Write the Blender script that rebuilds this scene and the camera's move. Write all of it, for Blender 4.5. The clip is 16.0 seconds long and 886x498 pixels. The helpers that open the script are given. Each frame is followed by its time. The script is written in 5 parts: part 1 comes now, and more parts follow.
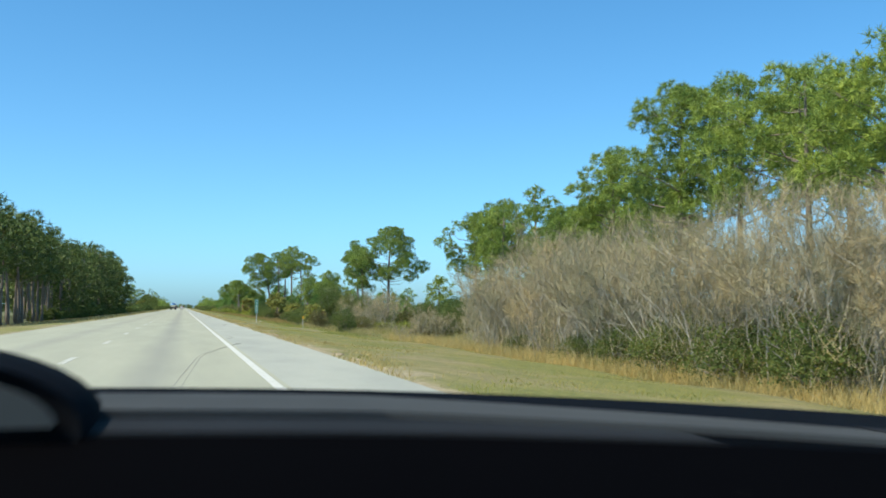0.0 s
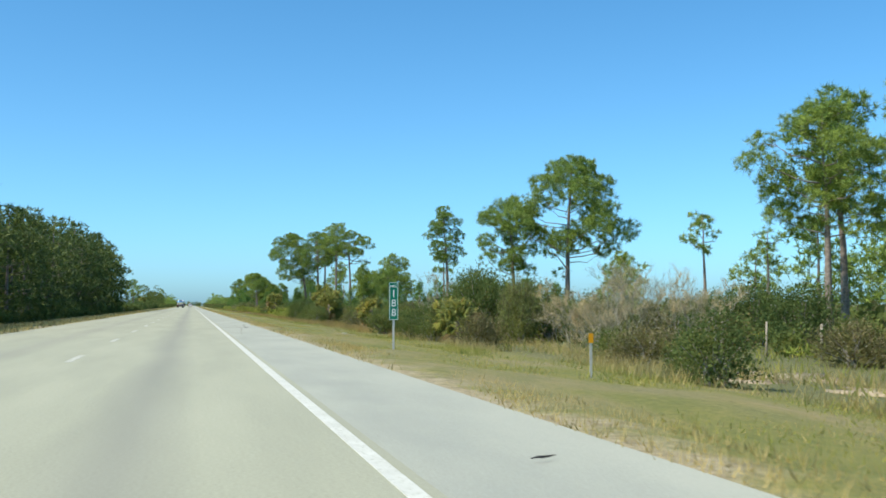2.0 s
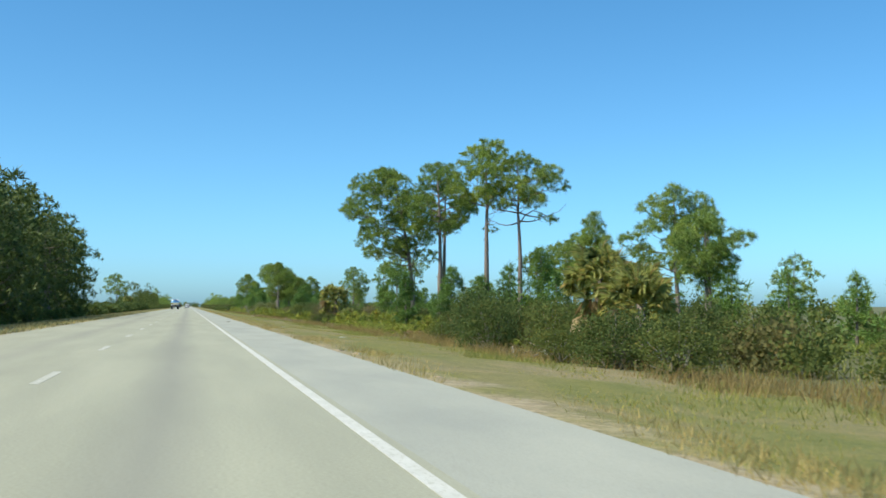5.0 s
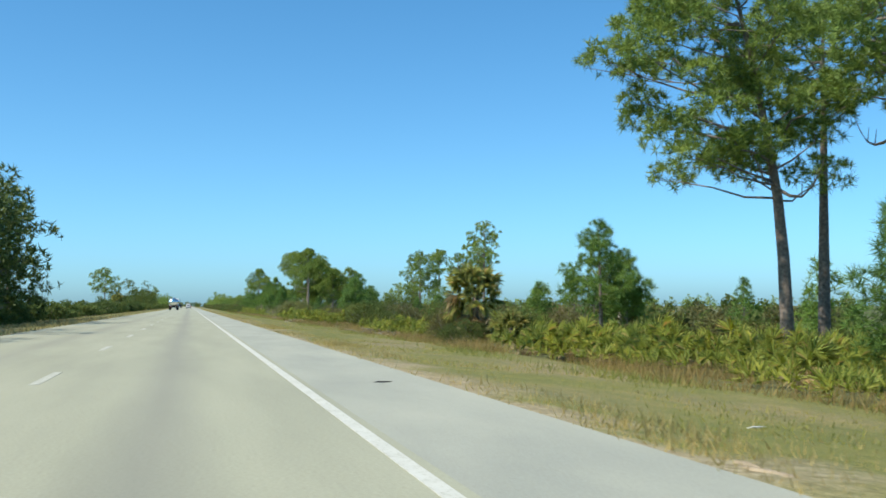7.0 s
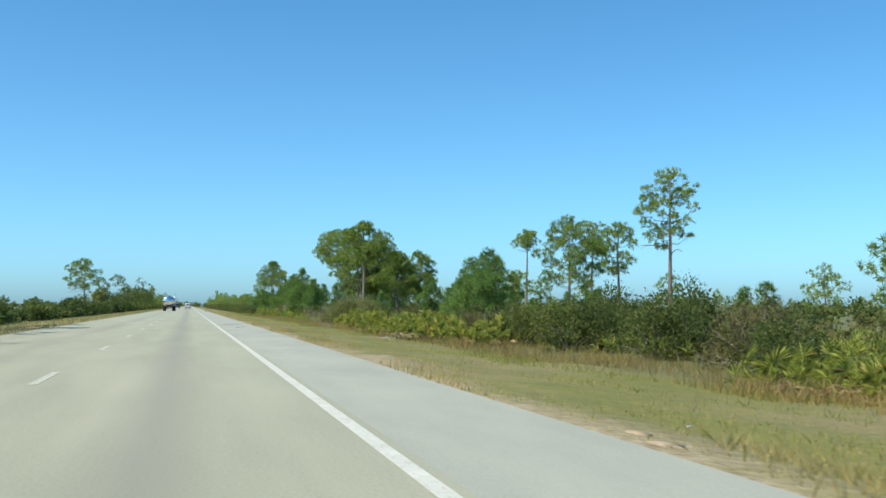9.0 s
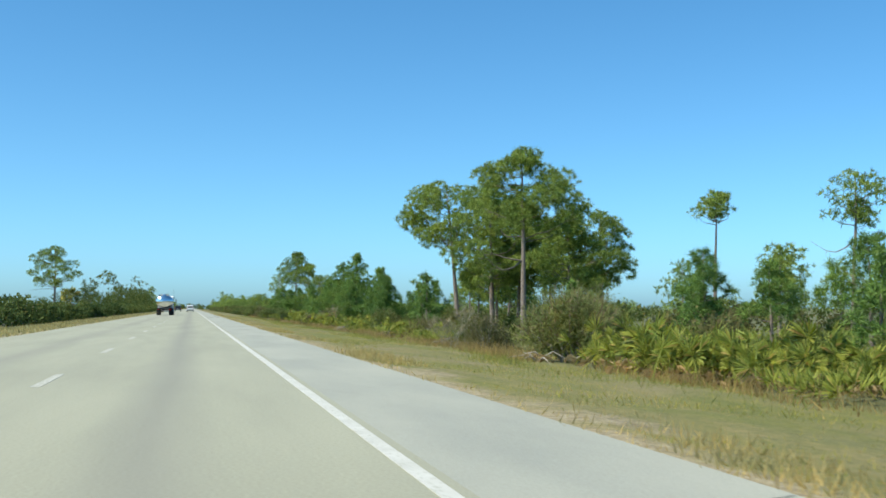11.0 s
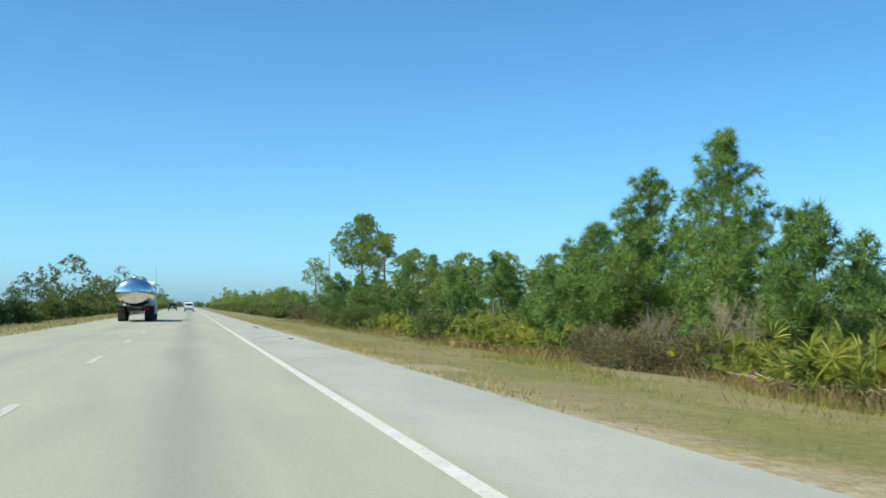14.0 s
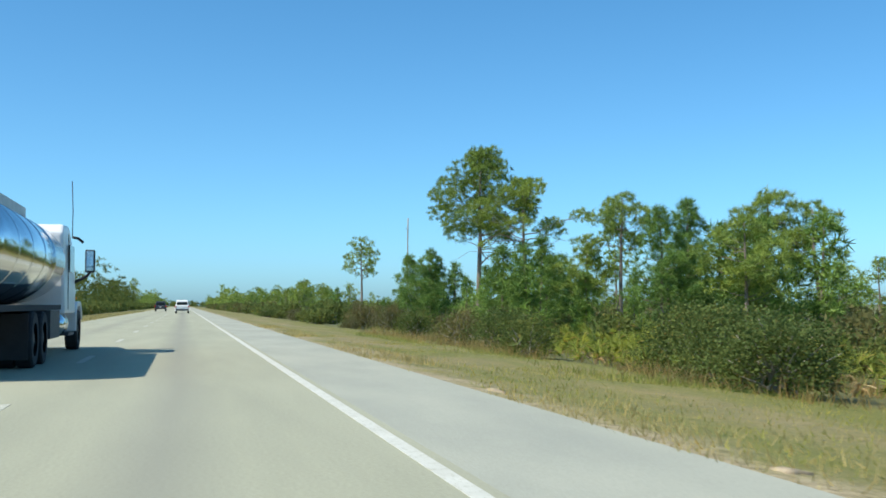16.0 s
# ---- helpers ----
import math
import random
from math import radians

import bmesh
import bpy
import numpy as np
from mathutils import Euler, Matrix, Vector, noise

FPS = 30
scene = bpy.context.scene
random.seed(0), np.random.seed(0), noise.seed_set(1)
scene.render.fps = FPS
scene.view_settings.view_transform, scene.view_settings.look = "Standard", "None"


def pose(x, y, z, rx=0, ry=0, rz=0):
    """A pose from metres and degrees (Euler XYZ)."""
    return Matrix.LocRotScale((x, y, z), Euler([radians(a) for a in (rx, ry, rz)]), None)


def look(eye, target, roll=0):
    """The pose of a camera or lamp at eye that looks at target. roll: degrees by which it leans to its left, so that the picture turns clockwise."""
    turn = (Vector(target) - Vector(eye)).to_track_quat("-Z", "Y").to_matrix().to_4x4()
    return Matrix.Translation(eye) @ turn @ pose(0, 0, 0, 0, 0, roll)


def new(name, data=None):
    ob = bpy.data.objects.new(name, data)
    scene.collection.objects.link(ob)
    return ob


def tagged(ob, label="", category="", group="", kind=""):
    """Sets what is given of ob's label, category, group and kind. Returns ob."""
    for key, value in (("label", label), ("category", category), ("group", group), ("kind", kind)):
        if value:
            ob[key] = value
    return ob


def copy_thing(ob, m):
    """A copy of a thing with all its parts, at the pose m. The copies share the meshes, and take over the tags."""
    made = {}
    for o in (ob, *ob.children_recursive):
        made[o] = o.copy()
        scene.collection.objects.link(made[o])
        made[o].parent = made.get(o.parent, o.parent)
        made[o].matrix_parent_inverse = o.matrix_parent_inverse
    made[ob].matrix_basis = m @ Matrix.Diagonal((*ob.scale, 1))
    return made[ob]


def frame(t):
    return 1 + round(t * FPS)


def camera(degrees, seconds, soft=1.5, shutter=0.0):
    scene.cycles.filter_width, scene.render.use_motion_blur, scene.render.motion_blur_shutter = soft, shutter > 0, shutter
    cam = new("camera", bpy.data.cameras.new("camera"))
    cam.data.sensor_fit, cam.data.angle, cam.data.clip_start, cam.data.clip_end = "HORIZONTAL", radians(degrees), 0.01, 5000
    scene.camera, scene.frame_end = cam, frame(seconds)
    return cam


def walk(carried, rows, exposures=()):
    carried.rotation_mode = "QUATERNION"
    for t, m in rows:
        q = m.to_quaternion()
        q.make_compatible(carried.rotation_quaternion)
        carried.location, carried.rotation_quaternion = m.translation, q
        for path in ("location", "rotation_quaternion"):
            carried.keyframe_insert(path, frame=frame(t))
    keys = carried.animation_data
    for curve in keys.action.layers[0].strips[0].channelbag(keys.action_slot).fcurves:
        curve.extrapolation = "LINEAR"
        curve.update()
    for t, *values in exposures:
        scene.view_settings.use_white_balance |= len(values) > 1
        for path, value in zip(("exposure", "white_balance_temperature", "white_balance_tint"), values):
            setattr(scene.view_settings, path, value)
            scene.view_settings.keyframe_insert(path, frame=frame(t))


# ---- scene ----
# ---- camera ----
cam = camera(44.0, 16.0, soft=1.65, shutter=0.05)
EYE, SPEED = 1.12, 30.5
ROWS = [
    (0.0, 0.170, -13.33, 3.05, -0.05),
    (0.5, 0.193, -13.30, 2.98, -0.02),
    (1.0, 0.217, -13.14, 3.02, -0.02),
    (1.5, 0.240, -13.00, 2.91, 0.02),
    (2.0, 0.193, -12.92, 2.90, 0.08),
    (2.5, 0.147, -12.89, 2.95, 0.05),
    (3.0, 0.100, -12.89, 2.86, -0.02),
    (5.5, -0.040, -13.17, 2.99, -0.02),
    (6.0, -0.032, -13.25, 2.99, 0.02),
    (6.5, -0.024, -13.13, 2.88, 0.07),
    (7.0, -0.016, -13.00, 2.95, 0.05),
    (7.5, -0.008, -12.94, 2.97, -0.03),
    (8.0, 0.000, -13.05, 2.94, -0.04),
    (10.5, -0.017, -12.92, 3.05, -0.02),
    (11.0, -0.020, -12.89, 3.08, -0.04),
    (11.5, -0.070, -12.92, 3.03, -0.02),
    (12.0, -0.120, -12.95, 3.01, -0.01),
    (12.5, -0.170, -12.93, 3.03, -0.06),
    (13.0, -0.198, -12.89, 3.04, -0.07),
    (13.5, -0.225, -12.88, 3.05, -0.01),
    (14.0, -0.253, -12.98, 2.95, 0.04),
    (14.5, -0.280, -13.09, 2.96, 0.01),
    (15.0, -0.253, -13.26, 2.88, 0.02),
    (15.5, -0.227, -13.26, 2.86, 0.06),
    (16.0, -0.200, -13.28, 2.90, 0.11),
]
walk(cam, [(t, pose(x, SPEED * t, EYE, 90 + pitch, roll, yaw)) for t, x, yaw, pitch, roll in ROWS], exposures=[(0.0, 0.42), (3.2, 0.4), (5.3, 0.32), (16.0, 0.32)])

# ---- sky and sun ----
TO_SUN = Vector((-0.84, -0.22, 1.0)).normalized()
world = bpy.data.worlds.new("sky")
scene.world = world
world.use_nodes = True
sky = world.node_tree.nodes.new("ShaderNodeTexSky")
sky.sky_type, sky.sun_disc = "NISHITA", False
sky.sun_elevation = math.asin(TO_SUN.z)
sky.sun_rotation = math.atan2(TO_SUN.x, TO_SUN.y)
sky.air_density, sky.dust_density, sky.ozone_density = 0.7, 0.9, 6.0
clear = world.node_tree.nodes.new("ShaderNodeMix")
clear.data_type, clear.blend_type = "RGBA", "MULTIPLY"
clear.inputs[0].default_value = 1.0
# bluer haze low over the land, deeper blue higher up
place = world.node_tree.nodes.new("ShaderNodeTexCoord")
height = world.node_tree.nodes.new("ShaderNodeSeparateXYZ")
world.node_tree.links.new(place.outputs["Generated"], height.inputs[0])
haze = world.node_tree.nodes.new("ShaderNodeValToRGB")
haze.color_ramp.elements.new(0.14)
for e, (at, colour) in zip(haze.color_ramp.elements, ((0.0, (0.38, 0.56, 0.61)), (0.14, (0.345, 0.555, 0.56)), (0.32, (0.29, 0.55, 0.565)))):
    e.position, e.color = at, (*colour, 1)
world.node_tree.links.new(height.outputs["Z"], haze.inputs[0])
world.node_tree.links.new(haze.outputs[0], clear.inputs[7])
world.node_tree.links.new(sky.outputs[0], clear.inputs[6])
world.node_tree.links.new(clear.outputs[2], world.node_tree.nodes["Background"].inputs[0])
world.node_tree.nodes["Background"].inputs[1].default_value = 0.28
sun = new("sun", bpy.data.lights.new("sun", "SUN"))
sun.data.energy, sun.data.angle, sun.data.color = 4.6, radians(0.5), (1.0, 0.93, 0.8)
sun.matrix_world = look(TO_SUN * 50, (0, 0, 0))


# ---- materials ----
def material(name, rough=0.8, metal=0.0):
    m = bpy.data.materials.new(name)
    m.use_nodes = True
    b = m.node_tree.nodes["Principled BSDF"]
    b.inputs["Roughness"].default_value, b.inputs["Metallic"].default_value = rough, metal
    return m, m.node_tree, b


def node(tree, kind, **values):
    n = tree.nodes.new(kind)
    for key, value in values.items():
        n.inputs[key].default_value = value
    return n


def ramp(tree, source, *stops):
    n = tree.nodes.new("ShaderNodeValToRGB")
    while len(n.color_ramp.elements) < len(stops):
        n.color_ramp.elements.new(0.5)
    for e, (at, colour) in zip(n.color_ramp.elements, stops):
        e.position, e.color = at, (*colour, 1)
    tree.links.new(source, n.inputs[0])
    return n.outputs[0]


def mixed(tree, factor, a, b, mode="MIX"):
    n = tree.nodes.new("ShaderNodeMix")
    n.data_type, n.blend_type = "RGBA", mode
    for i, v in ((0, factor), (6, a), (7, b)):
        if isinstance(v, (int, float)):
            n.inputs[i].default_value = v
        elif isinstance(v, tuple):
            n.inputs[i].default_value = (*v, 1)
        else:
            tree.links.new(v, n.inputs[i])
    return n.outputs[2]


def noise_of(tree, scale, detail=4.0, stretch=(1, 1, 1), rough=0.55):
    geo = tree.nodes.new("ShaderNodeNewGeometry")
    mapping = tree.nodes.new("ShaderNodeMapping")
    mapping.inputs["Scale"].default_value = stretch
    tree.links.new(geo.outputs["Position"], mapping.inputs[0])
    n = node(tree, "ShaderNodeTexNoise", Scale=scale, Detail=detail, Roughness=rough)
    tree.links.new(mapping.outputs[0], n.inputs["Vector"])
    return n.outputs["Fac"]


def bump(tree, b, source, strength, distance):
    n = node(tree, "ShaderNodeBump", Strength=strength, Distance=distance)
    tree.links.new(source, n.inputs["Height"])
    tree.links.new(n.outputs[0], b.inputs["Normal"])


def leaf_material(name, dark, light, dry=None, rough=0.55, through_light=0.5):
    """Leaves, each with a shade of its own, that let some light through."""
    m, tree, b = material(name, rough)
    geo = tree.nodes.new("ShaderNodeNewGeometry")
    info = tree.nodes.new("ShaderNodeObjectInfo")
    stops = [(0.0, dark), (0.75, light)] + ([(0.93, light), (0.97, dry)] if dry else [])
    colour = ramp(tree, geo.outputs["Random Per Island"], *stops)
    patch = ramp(tree, noise_of(tree, 0.7, 2.0), (0.35, (0.72, 0.78, 0.75)), (0.65, (1.12, 1.06, 0.9)))
    colour = mixed(tree, 1.0, colour, patch, "MULTIPLY")
    own = ramp(tree, info.outputs["Random"], (0.0, (0.85, 0.85, 0.72)), (1.0, (1.22, 1.08, 0.82)))
    colour = mixed(tree, 1.0, colour, own, "MULTIPLY")
    tree.links.new(colour, b.inputs["Base Color"])
    b.inputs["Specular IOR Level"].default_value = 0.3
    glow = tree.nodes.new("ShaderNodeBsdfTranslucent")
    tree.links.new(colour, glow.inputs[0])
    mix = node(tree, "ShaderNodeMixShader", Fac=through_light)
    tree.links.new(b.outputs[0], mix.inputs[1])
    tree.links.new(glow.outputs[0], mix.inputs[2])
    tree.links.new(mix.outputs[0], tree.nodes["Material Output"].inputs["Surface"])
    return m


def plain(name, colour, rough=0.6, metal=0.0, vary=0.12, scale=6.0, relief=0.0):
    m, tree, b = material(name, rough, metal)
    n = noise_of(tree, scale, 5.0)
    low = tuple(c * (1 - vary) for c in colour)
    high = tuple(min(1.0, c * (1 + vary)) for c in colour)
    tree.links.new(ramp(tree, n, (0.3, low), (0.7, high)), b.inputs["Base Color"])
    if relief:
        bump(tree, b, n, 0.6, relief)
    return m


PINE = leaf_material("pine_needles", (0.07, 0.135, 0.042), (0.335, 0.46, 0.128), through_light=0.3)
YOUNG = leaf_material("young_pine_needles", (0.055, 0.125, 0.042), (0.24, 0.4, 0.115), through_light=0.3)
# Pine needles for the left wood, with its shade put into the colour.
SHADEWOOD = leaf_material("shade_toned_pine_needles", (0.04, 0.075, 0.026), (0.15, 0.215, 0.068), through_light=0.06)
SHRUB = leaf_material("shrub_leaves", (0.092, 0.138, 0.053), (0.17, 0.228, 0.085), (0.24, 0.23, 0.08), rough=0.8)
GREYSHRUB = leaf_material("grey_shrub_leaves", (0.13, 0.14, 0.07), (0.2, 0.205, 0.105), (0.24, 0.21, 0.12), rough=0.85)
PALM = leaf_material("palm_fronds", (0.25, 0.31, 0.125), (0.52, 0.57, 0.25), (0.54, 0.46, 0.24), through_light=0.58)
PALMETTO = leaf_material("palmetto_fans", (0.125, 0.185, 0.05), (0.43, 0.51, 0.14), (0.52, 0.42, 0.18))
DEADFROND = leaf_material("dead_fronds", (0.28, 0.22, 0.155), (0.52, 0.43, 0.32), through_light=0.2)
TWIG = leaf_material("bare_twigs", (0.26, 0.235, 0.18), (0.46, 0.425, 0.35), rough=0.85, through_light=0.2)
GRASS = leaf_material("verge_grass", (0.24, 0.29, 0.08), (0.42, 0.43, 0.15), (0.56, 0.48, 0.26), rough=0.7)
DULLTWIG = leaf_material("shrub_twigs", (0.14, 0.125, 0.095), (0.27, 0.245, 0.19), rough=0.85, through_light=0.15)
BROOM = leaf_material("broom_grass", (0.27, 0.19, 0.09), (0.5, 0.39, 0.21), rough=0.8)
DRYGRASS = leaf_material("dry_grass", (0.36, 0.31, 0.16), (0.56, 0.49, 0.29), rough=0.75)
BARK = plain("pine_bark", (0.2, 0.162, 0.132), 0.9, vary=0.45, scale=9.0, relief=0.03)
PALEBARK = plain("grey_bark", (0.3, 0.275, 0.22), 0.9, vary=0.35, scale=12.0, relief=0.02)


def road_material():
    m, tree, b = material("concrete_lanes", 0.85)
    grain = noise_of(tree, 30.0, 6.0)
    blotch = noise_of(tree, 0.9, 5.0, (1, 0.12, 1))
    base = ramp(tree, grain, (0.3, (0.305, 0.305, 0.22)), (0.7, (0.39, 0.388, 0.285)))
    base = mixed(tree, 1.0, base, ramp(tree, blotch, (0.3, (0.86, 0.86, 0.85)), (0.7, (1.06, 1.05, 1.03))), "MULTIPLY")
    geo = tree.nodes.new("ShaderNodeNewGeometry")
    xyz = tree.nodes.new("ShaderNodeSeparateXYZ")
    tree.links.new(geo.outputs["Position"], xyz.inputs[0])
    wander = tree.nodes.new("ShaderNodeMath")
    wander.operation = "MULTIPLY_ADD"
    tree.links.new(noise_of(tree, 0.05, 2.0, (0, 1, 1)), wander.inputs[0])
    wander.inputs[1].default_value = 0.4
    tree.links.new(xyz.outputs["X"], wander.inputs[2])
    for middle, strength in ((-0.33, 0.5), (-3.95, 0.3)):
        away = tree.nodes.new("ShaderNodeMath")
        away.operation = "SUBTRACT"
        tree.links.new(wander.outputs[0], away.inputs[0])
        away.inputs[1].default_value = middle + 0.2
        size = tree.nodes.new("ShaderNodeMath")
        size.operation = "ABSOLUTE"
        tree.links.new(away.outputs[0], size.inputs[0])
        oil = ramp(tree, size.outputs[0], (0.05, (strength,) * 3), (0.62, (0.0,) * 3))
        base = mixed(tree, oil, base, (0.2, 0.197, 0.165))
    tree.links.new(base, b.inputs["Base Color"])
    bump(tree, b, grain, 0.35, 0.01)
    return m


def shoulder_material():
    m, tree, b = material("shoulder_asphalt", 0.9)
    grain = noise_of(tree, 45.0, 6.0)
    blotch = noise_of(tree, 0.7, 6.0, (1, 0.3, 1))
    base = ramp(tree, grain, (0.3, (0.31, 0.315, 0.255)), (0.7, (0.4, 0.405, 0.33)))
    base = mixed(tree, 1.0, base, ramp(tree, blotch, (0.32, (0.84, 0.85, 0.87)), (0.68, (1.06, 1.05, 1.04))), "MULTIPLY")
    tree.links.new(base, b.inputs["Base Color"])
    bump(tree, b, grain, 0.5, 0.012)
    return m


def ground_material():
    m, tree, b = material("verge_soil_and_turf", 0.95)
    fine = noise_of(tree, 6.0, 8.0)
    wide = noise_of(tree, 0.22, 5.0, (1, 0.5, 1))
    clump = noise_of(tree, 24.0, 3.0)
    turf = ramp(tree, fine, (0.25, (0.118, 0.132, 0.024)), (0.55, (0.188, 0.184, 0.04)), (0.8, (0.265, 0.215, 0.075)))
    dry = ramp(tree, fine, (0.25, (0.2, 0.155, 0.075)), (0.75, (0.34, 0.275, 0.15)))
    base = mixed(tree, ramp(tree, wide, (0.43, (0, 0, 0)), (0.68, (0.9, 0.9, 0.9))), turf, dry)
    patch = noise_of(tree, 1.1, 4.0, (1, 0.6, 1))
    base = mixed(tree, 1.0, base, ramp(tree, patch, (0.3, (0.8, 0.85, 0.8)), (0.7, (1.15, 1.08, 1.1))), "MULTIPLY")
    # leaf litter and low growth take over from the mown turf beyond the verge
    litter = ramp(tree, fine, (0.25, (0.075, 0.082, 0.03)), (0.55, (0.13, 0.135, 0.05)), (0.8, (0.2, 0.165, 0.085)))
    geo = tree.nodes.new("ShaderNodeNewGeometry")
    xyz = tree.nodes.new("ShaderNodeSeparateXYZ")
    tree.links.new(geo.outputs["Position"], xyz.inputs[0])
    edge = tree.nodes.new("ShaderNodeMath")
    edge.operation = "MULTIPLY_ADD"
    tree.links.new(noise_of(tree, 0.5, 3.0), edge.inputs[0])
    edge.inputs[1].default_value = 4.0
    # distance from the middle of the pavement, counted so that its edge lies at 3.55 on both sides
    away = xyz.outputs["X"]
    for step, value in (("ADD", 1.675), ("ABSOLUTE", 0.0), ("SUBTRACT", 1.675)):
        n = tree.nodes.new("ShaderNodeMath")
        n.operation = step
        n.inputs[1].default_value = value
        tree.links.new(away, n.inputs[0])
        away = n.outputs[0]
    tree.links.new(away, edge.inputs[2])
    span = node(tree, "ShaderNodeMapRange")
    for key, value in (("From Min", 14.0), ("From Max", 16.5)):
        span.inputs[key].default_value = value
    tree.links.new(edge.outputs[0], span.inputs["Value"])
    # a ragged band of dust, gravel and dead grass along the pavement
    rim = node(tree, "ShaderNodeMapRange")
    for key, value in (("From Min", 5.6), ("From Max", 6.7), ("To Min", 0.9), ("To Max", 0.0)):
        rim.inputs[key].default_value = value
    tree.links.new(edge.outputs[0], rim.inputs["Value"])
    dust = ramp(tree, fine, (0.3, (0.19, 0.145, 0.085)), (0.5, (0.3, 0.245, 0.15)), (0.7, (0.42, 0.36, 0.25)))
    base = mixed(tree, rim.outputs["Result"], base, dust)
    base = mixed(tree, span.outputs["Result"], base, litter)
    base = mixed(tree, 1.0, base, ramp(tree, clump, (0.3, (0.72, 0.76, 0.72)), (0.65, (1.15, 1.12, 1.08))), "MULTIPLY")
    tree.links.new(base, b.inputs["Base Color"])
    bump(tree, b, clump, 0.6, 0.04)
    return m


ROAD, SHOULDER, GROUND = road_material(), shoulder_material(), ground_material()


def paint_material(name, worn):
    m, tree, b = material(name, 0.75)
    chips = noise_of(tree, 22.0, 6.0, (1, 0.5, 1), 0.7)
    white = ramp(tree, noise_of(tree, 2.0, 4.0), (0.3, (0.49, 0.485, 0.42)), (0.7, (0.61, 0.605, 0.54)))
    gone = ramp(tree, chips, (worn - 0.08, (1, 1, 1)), (worn + 0.08, (0, 0, 0)))
    tree.links.new(mixed(tree, gone, white, (0.38, 0.375, 0.29)), b.inputs["Base Color"])
    return m


PAINT, FADED = paint_material("road_paint", 0.4), paint_material("worn_road_paint", 0.52)
STEEL = plain("galvanised_steel", (0.56, 0.55, 0.52), 0.55, 0.4)
SIGNGREEN = plain("green_sign_sheeting", (0.0, 0.19, 0.115), 0.45, vary=0.06)
SIGNWHITE = plain("white_sign_sheeting", (0.8, 0.82, 0.8), 0.45, vary=0.03)
AMBER = plain("amber_reflector", (0.75, 0.33, 0.01), 0.3, vary=0.05)
SAND = plain("pale_sand", (0.34, 0.27, 0.18), 0.95, vary=0.3, scale=5.0, relief=0.03)
TANK = plain("polished_tank", (0.72, 0.73, 0.74), 0.13, 1.0, vary=0.05, scale=2.0)
WHITEPAINT = plain("white_vehicle_paint", (0.78, 0.78, 0.77), 0.3, vary=0.03)
DARKPAINT = plain("dark_vehicle_paint", (0.03, 0.035, 0.045), 0.3, vary=0.1)
BLACK = plain("black_rubber", (0.018, 0.018, 0.02), 0.8, vary=0.2)
GREYMETAL = plain("grey_chassis", (0.06, 0.062, 0.065), 0.6, 0.3, vary=0.3)
GLASS = plain("tinted_glass", (0.012, 0.016, 0.02), 0.06, vary=0.05)
REDLAMP = plain("red_lamp", (0.45, 0.01, 0.01), 0.25, vary=0.05)
AMBERLAMP = plain("amber_lamp", (0.8, 0.3, 0.02), 0.25, vary=0.05)
CHROME = plain("chrome", (0.75, 0.75, 0.76), 0.12, 1.0, vary=0.03)
WOODPOST = plain("weathered_post", (0.3, 0.26, 0.2), 0.9, vary=0.3, scale=20.0)


# ---- building helpers ----
class Geo:
    """Collects vertices and faces for one mesh."""

    def __init__(self):
        self.v, self.f, self.n = [], [], 0

    def add(self, verts, faces):
        verts = np.asarray(verts, float)
        self.v.append(verts)
        self.f.extend([[i + self.n for i in p] for p in (faces.tolist() if isinstance(faces, np.ndarray) else faces)])
        self.n += len(verts)

    def tube(self, points, radii, sides=6, cap=True):
        points = np.asarray(points, float)
        k = len(points)
        rings = []
        for i in range(k):
            d = points[min(i + 1, k - 1)] - points[max(i - 1, 0)]
            d = d / (np.linalg.norm(d) + 1e-9)
            a = np.cross(d, (0, 0, 1.0) if abs(d[2]) < 0.9 else (1.0, 0, 0))
            a /= np.linalg.norm(a)
            c = np.cross(d, a)
            w = np.arange(sides) * 2 * np.pi / sides
            rings.append(points[i] + radii[i] * (np.cos(w)[:, None] * a + np.sin(w)[:, None] * c))
        q = [(i * sides + j, i * sides + (j + 1) % sides, (i + 1) * sides + (j + 1) % sides, (i + 1) * sides + j) for i in range(k - 1) for j in range(sides)]
        self.add(np.concatenate(rings), q)
        if cap:
            self.f.append([self.n - sides + j for j in range(sides)])
            self.f.append([self.n - k * sides + j for j in reversed(range(sides))])

    def box(self, x0, y0, z0, x1, y1, z1, taper=0.0):
        t = taper
        v = [(x0, y0, z0), (x1, y0, z0), (x1, y1, z0), (x0, y1, z0), (x0 + t, y0 + t, z1), (x1 - t, y0 + t, z1), (x1 - t, y1 - t, z1), (x0 + t, y1 - t, z1)]
        self.add(v, [(0, 3, 2, 1), (4, 5, 6, 7), (0, 1, 5, 4), (1, 2, 6, 5), (2, 3, 7, 6), (3, 0, 4, 7)])

    def mesh(self, name, mat, smooth=False):
        me = bpy.data.meshes.new(name)
        me.from_pydata(np.concatenate(self.v).tolist() if self.v else [], [], self.f)
        me.materials.append(mat)
        if smooth:
            me.polygons.foreach_set("use_smooth", [True] * len(me.polygons))
        me.update()
        return me


def unit(r, n):
    d = r.normal(size=(n, 3))
    return d / np.linalg.norm(d, axis=1)[:, None]


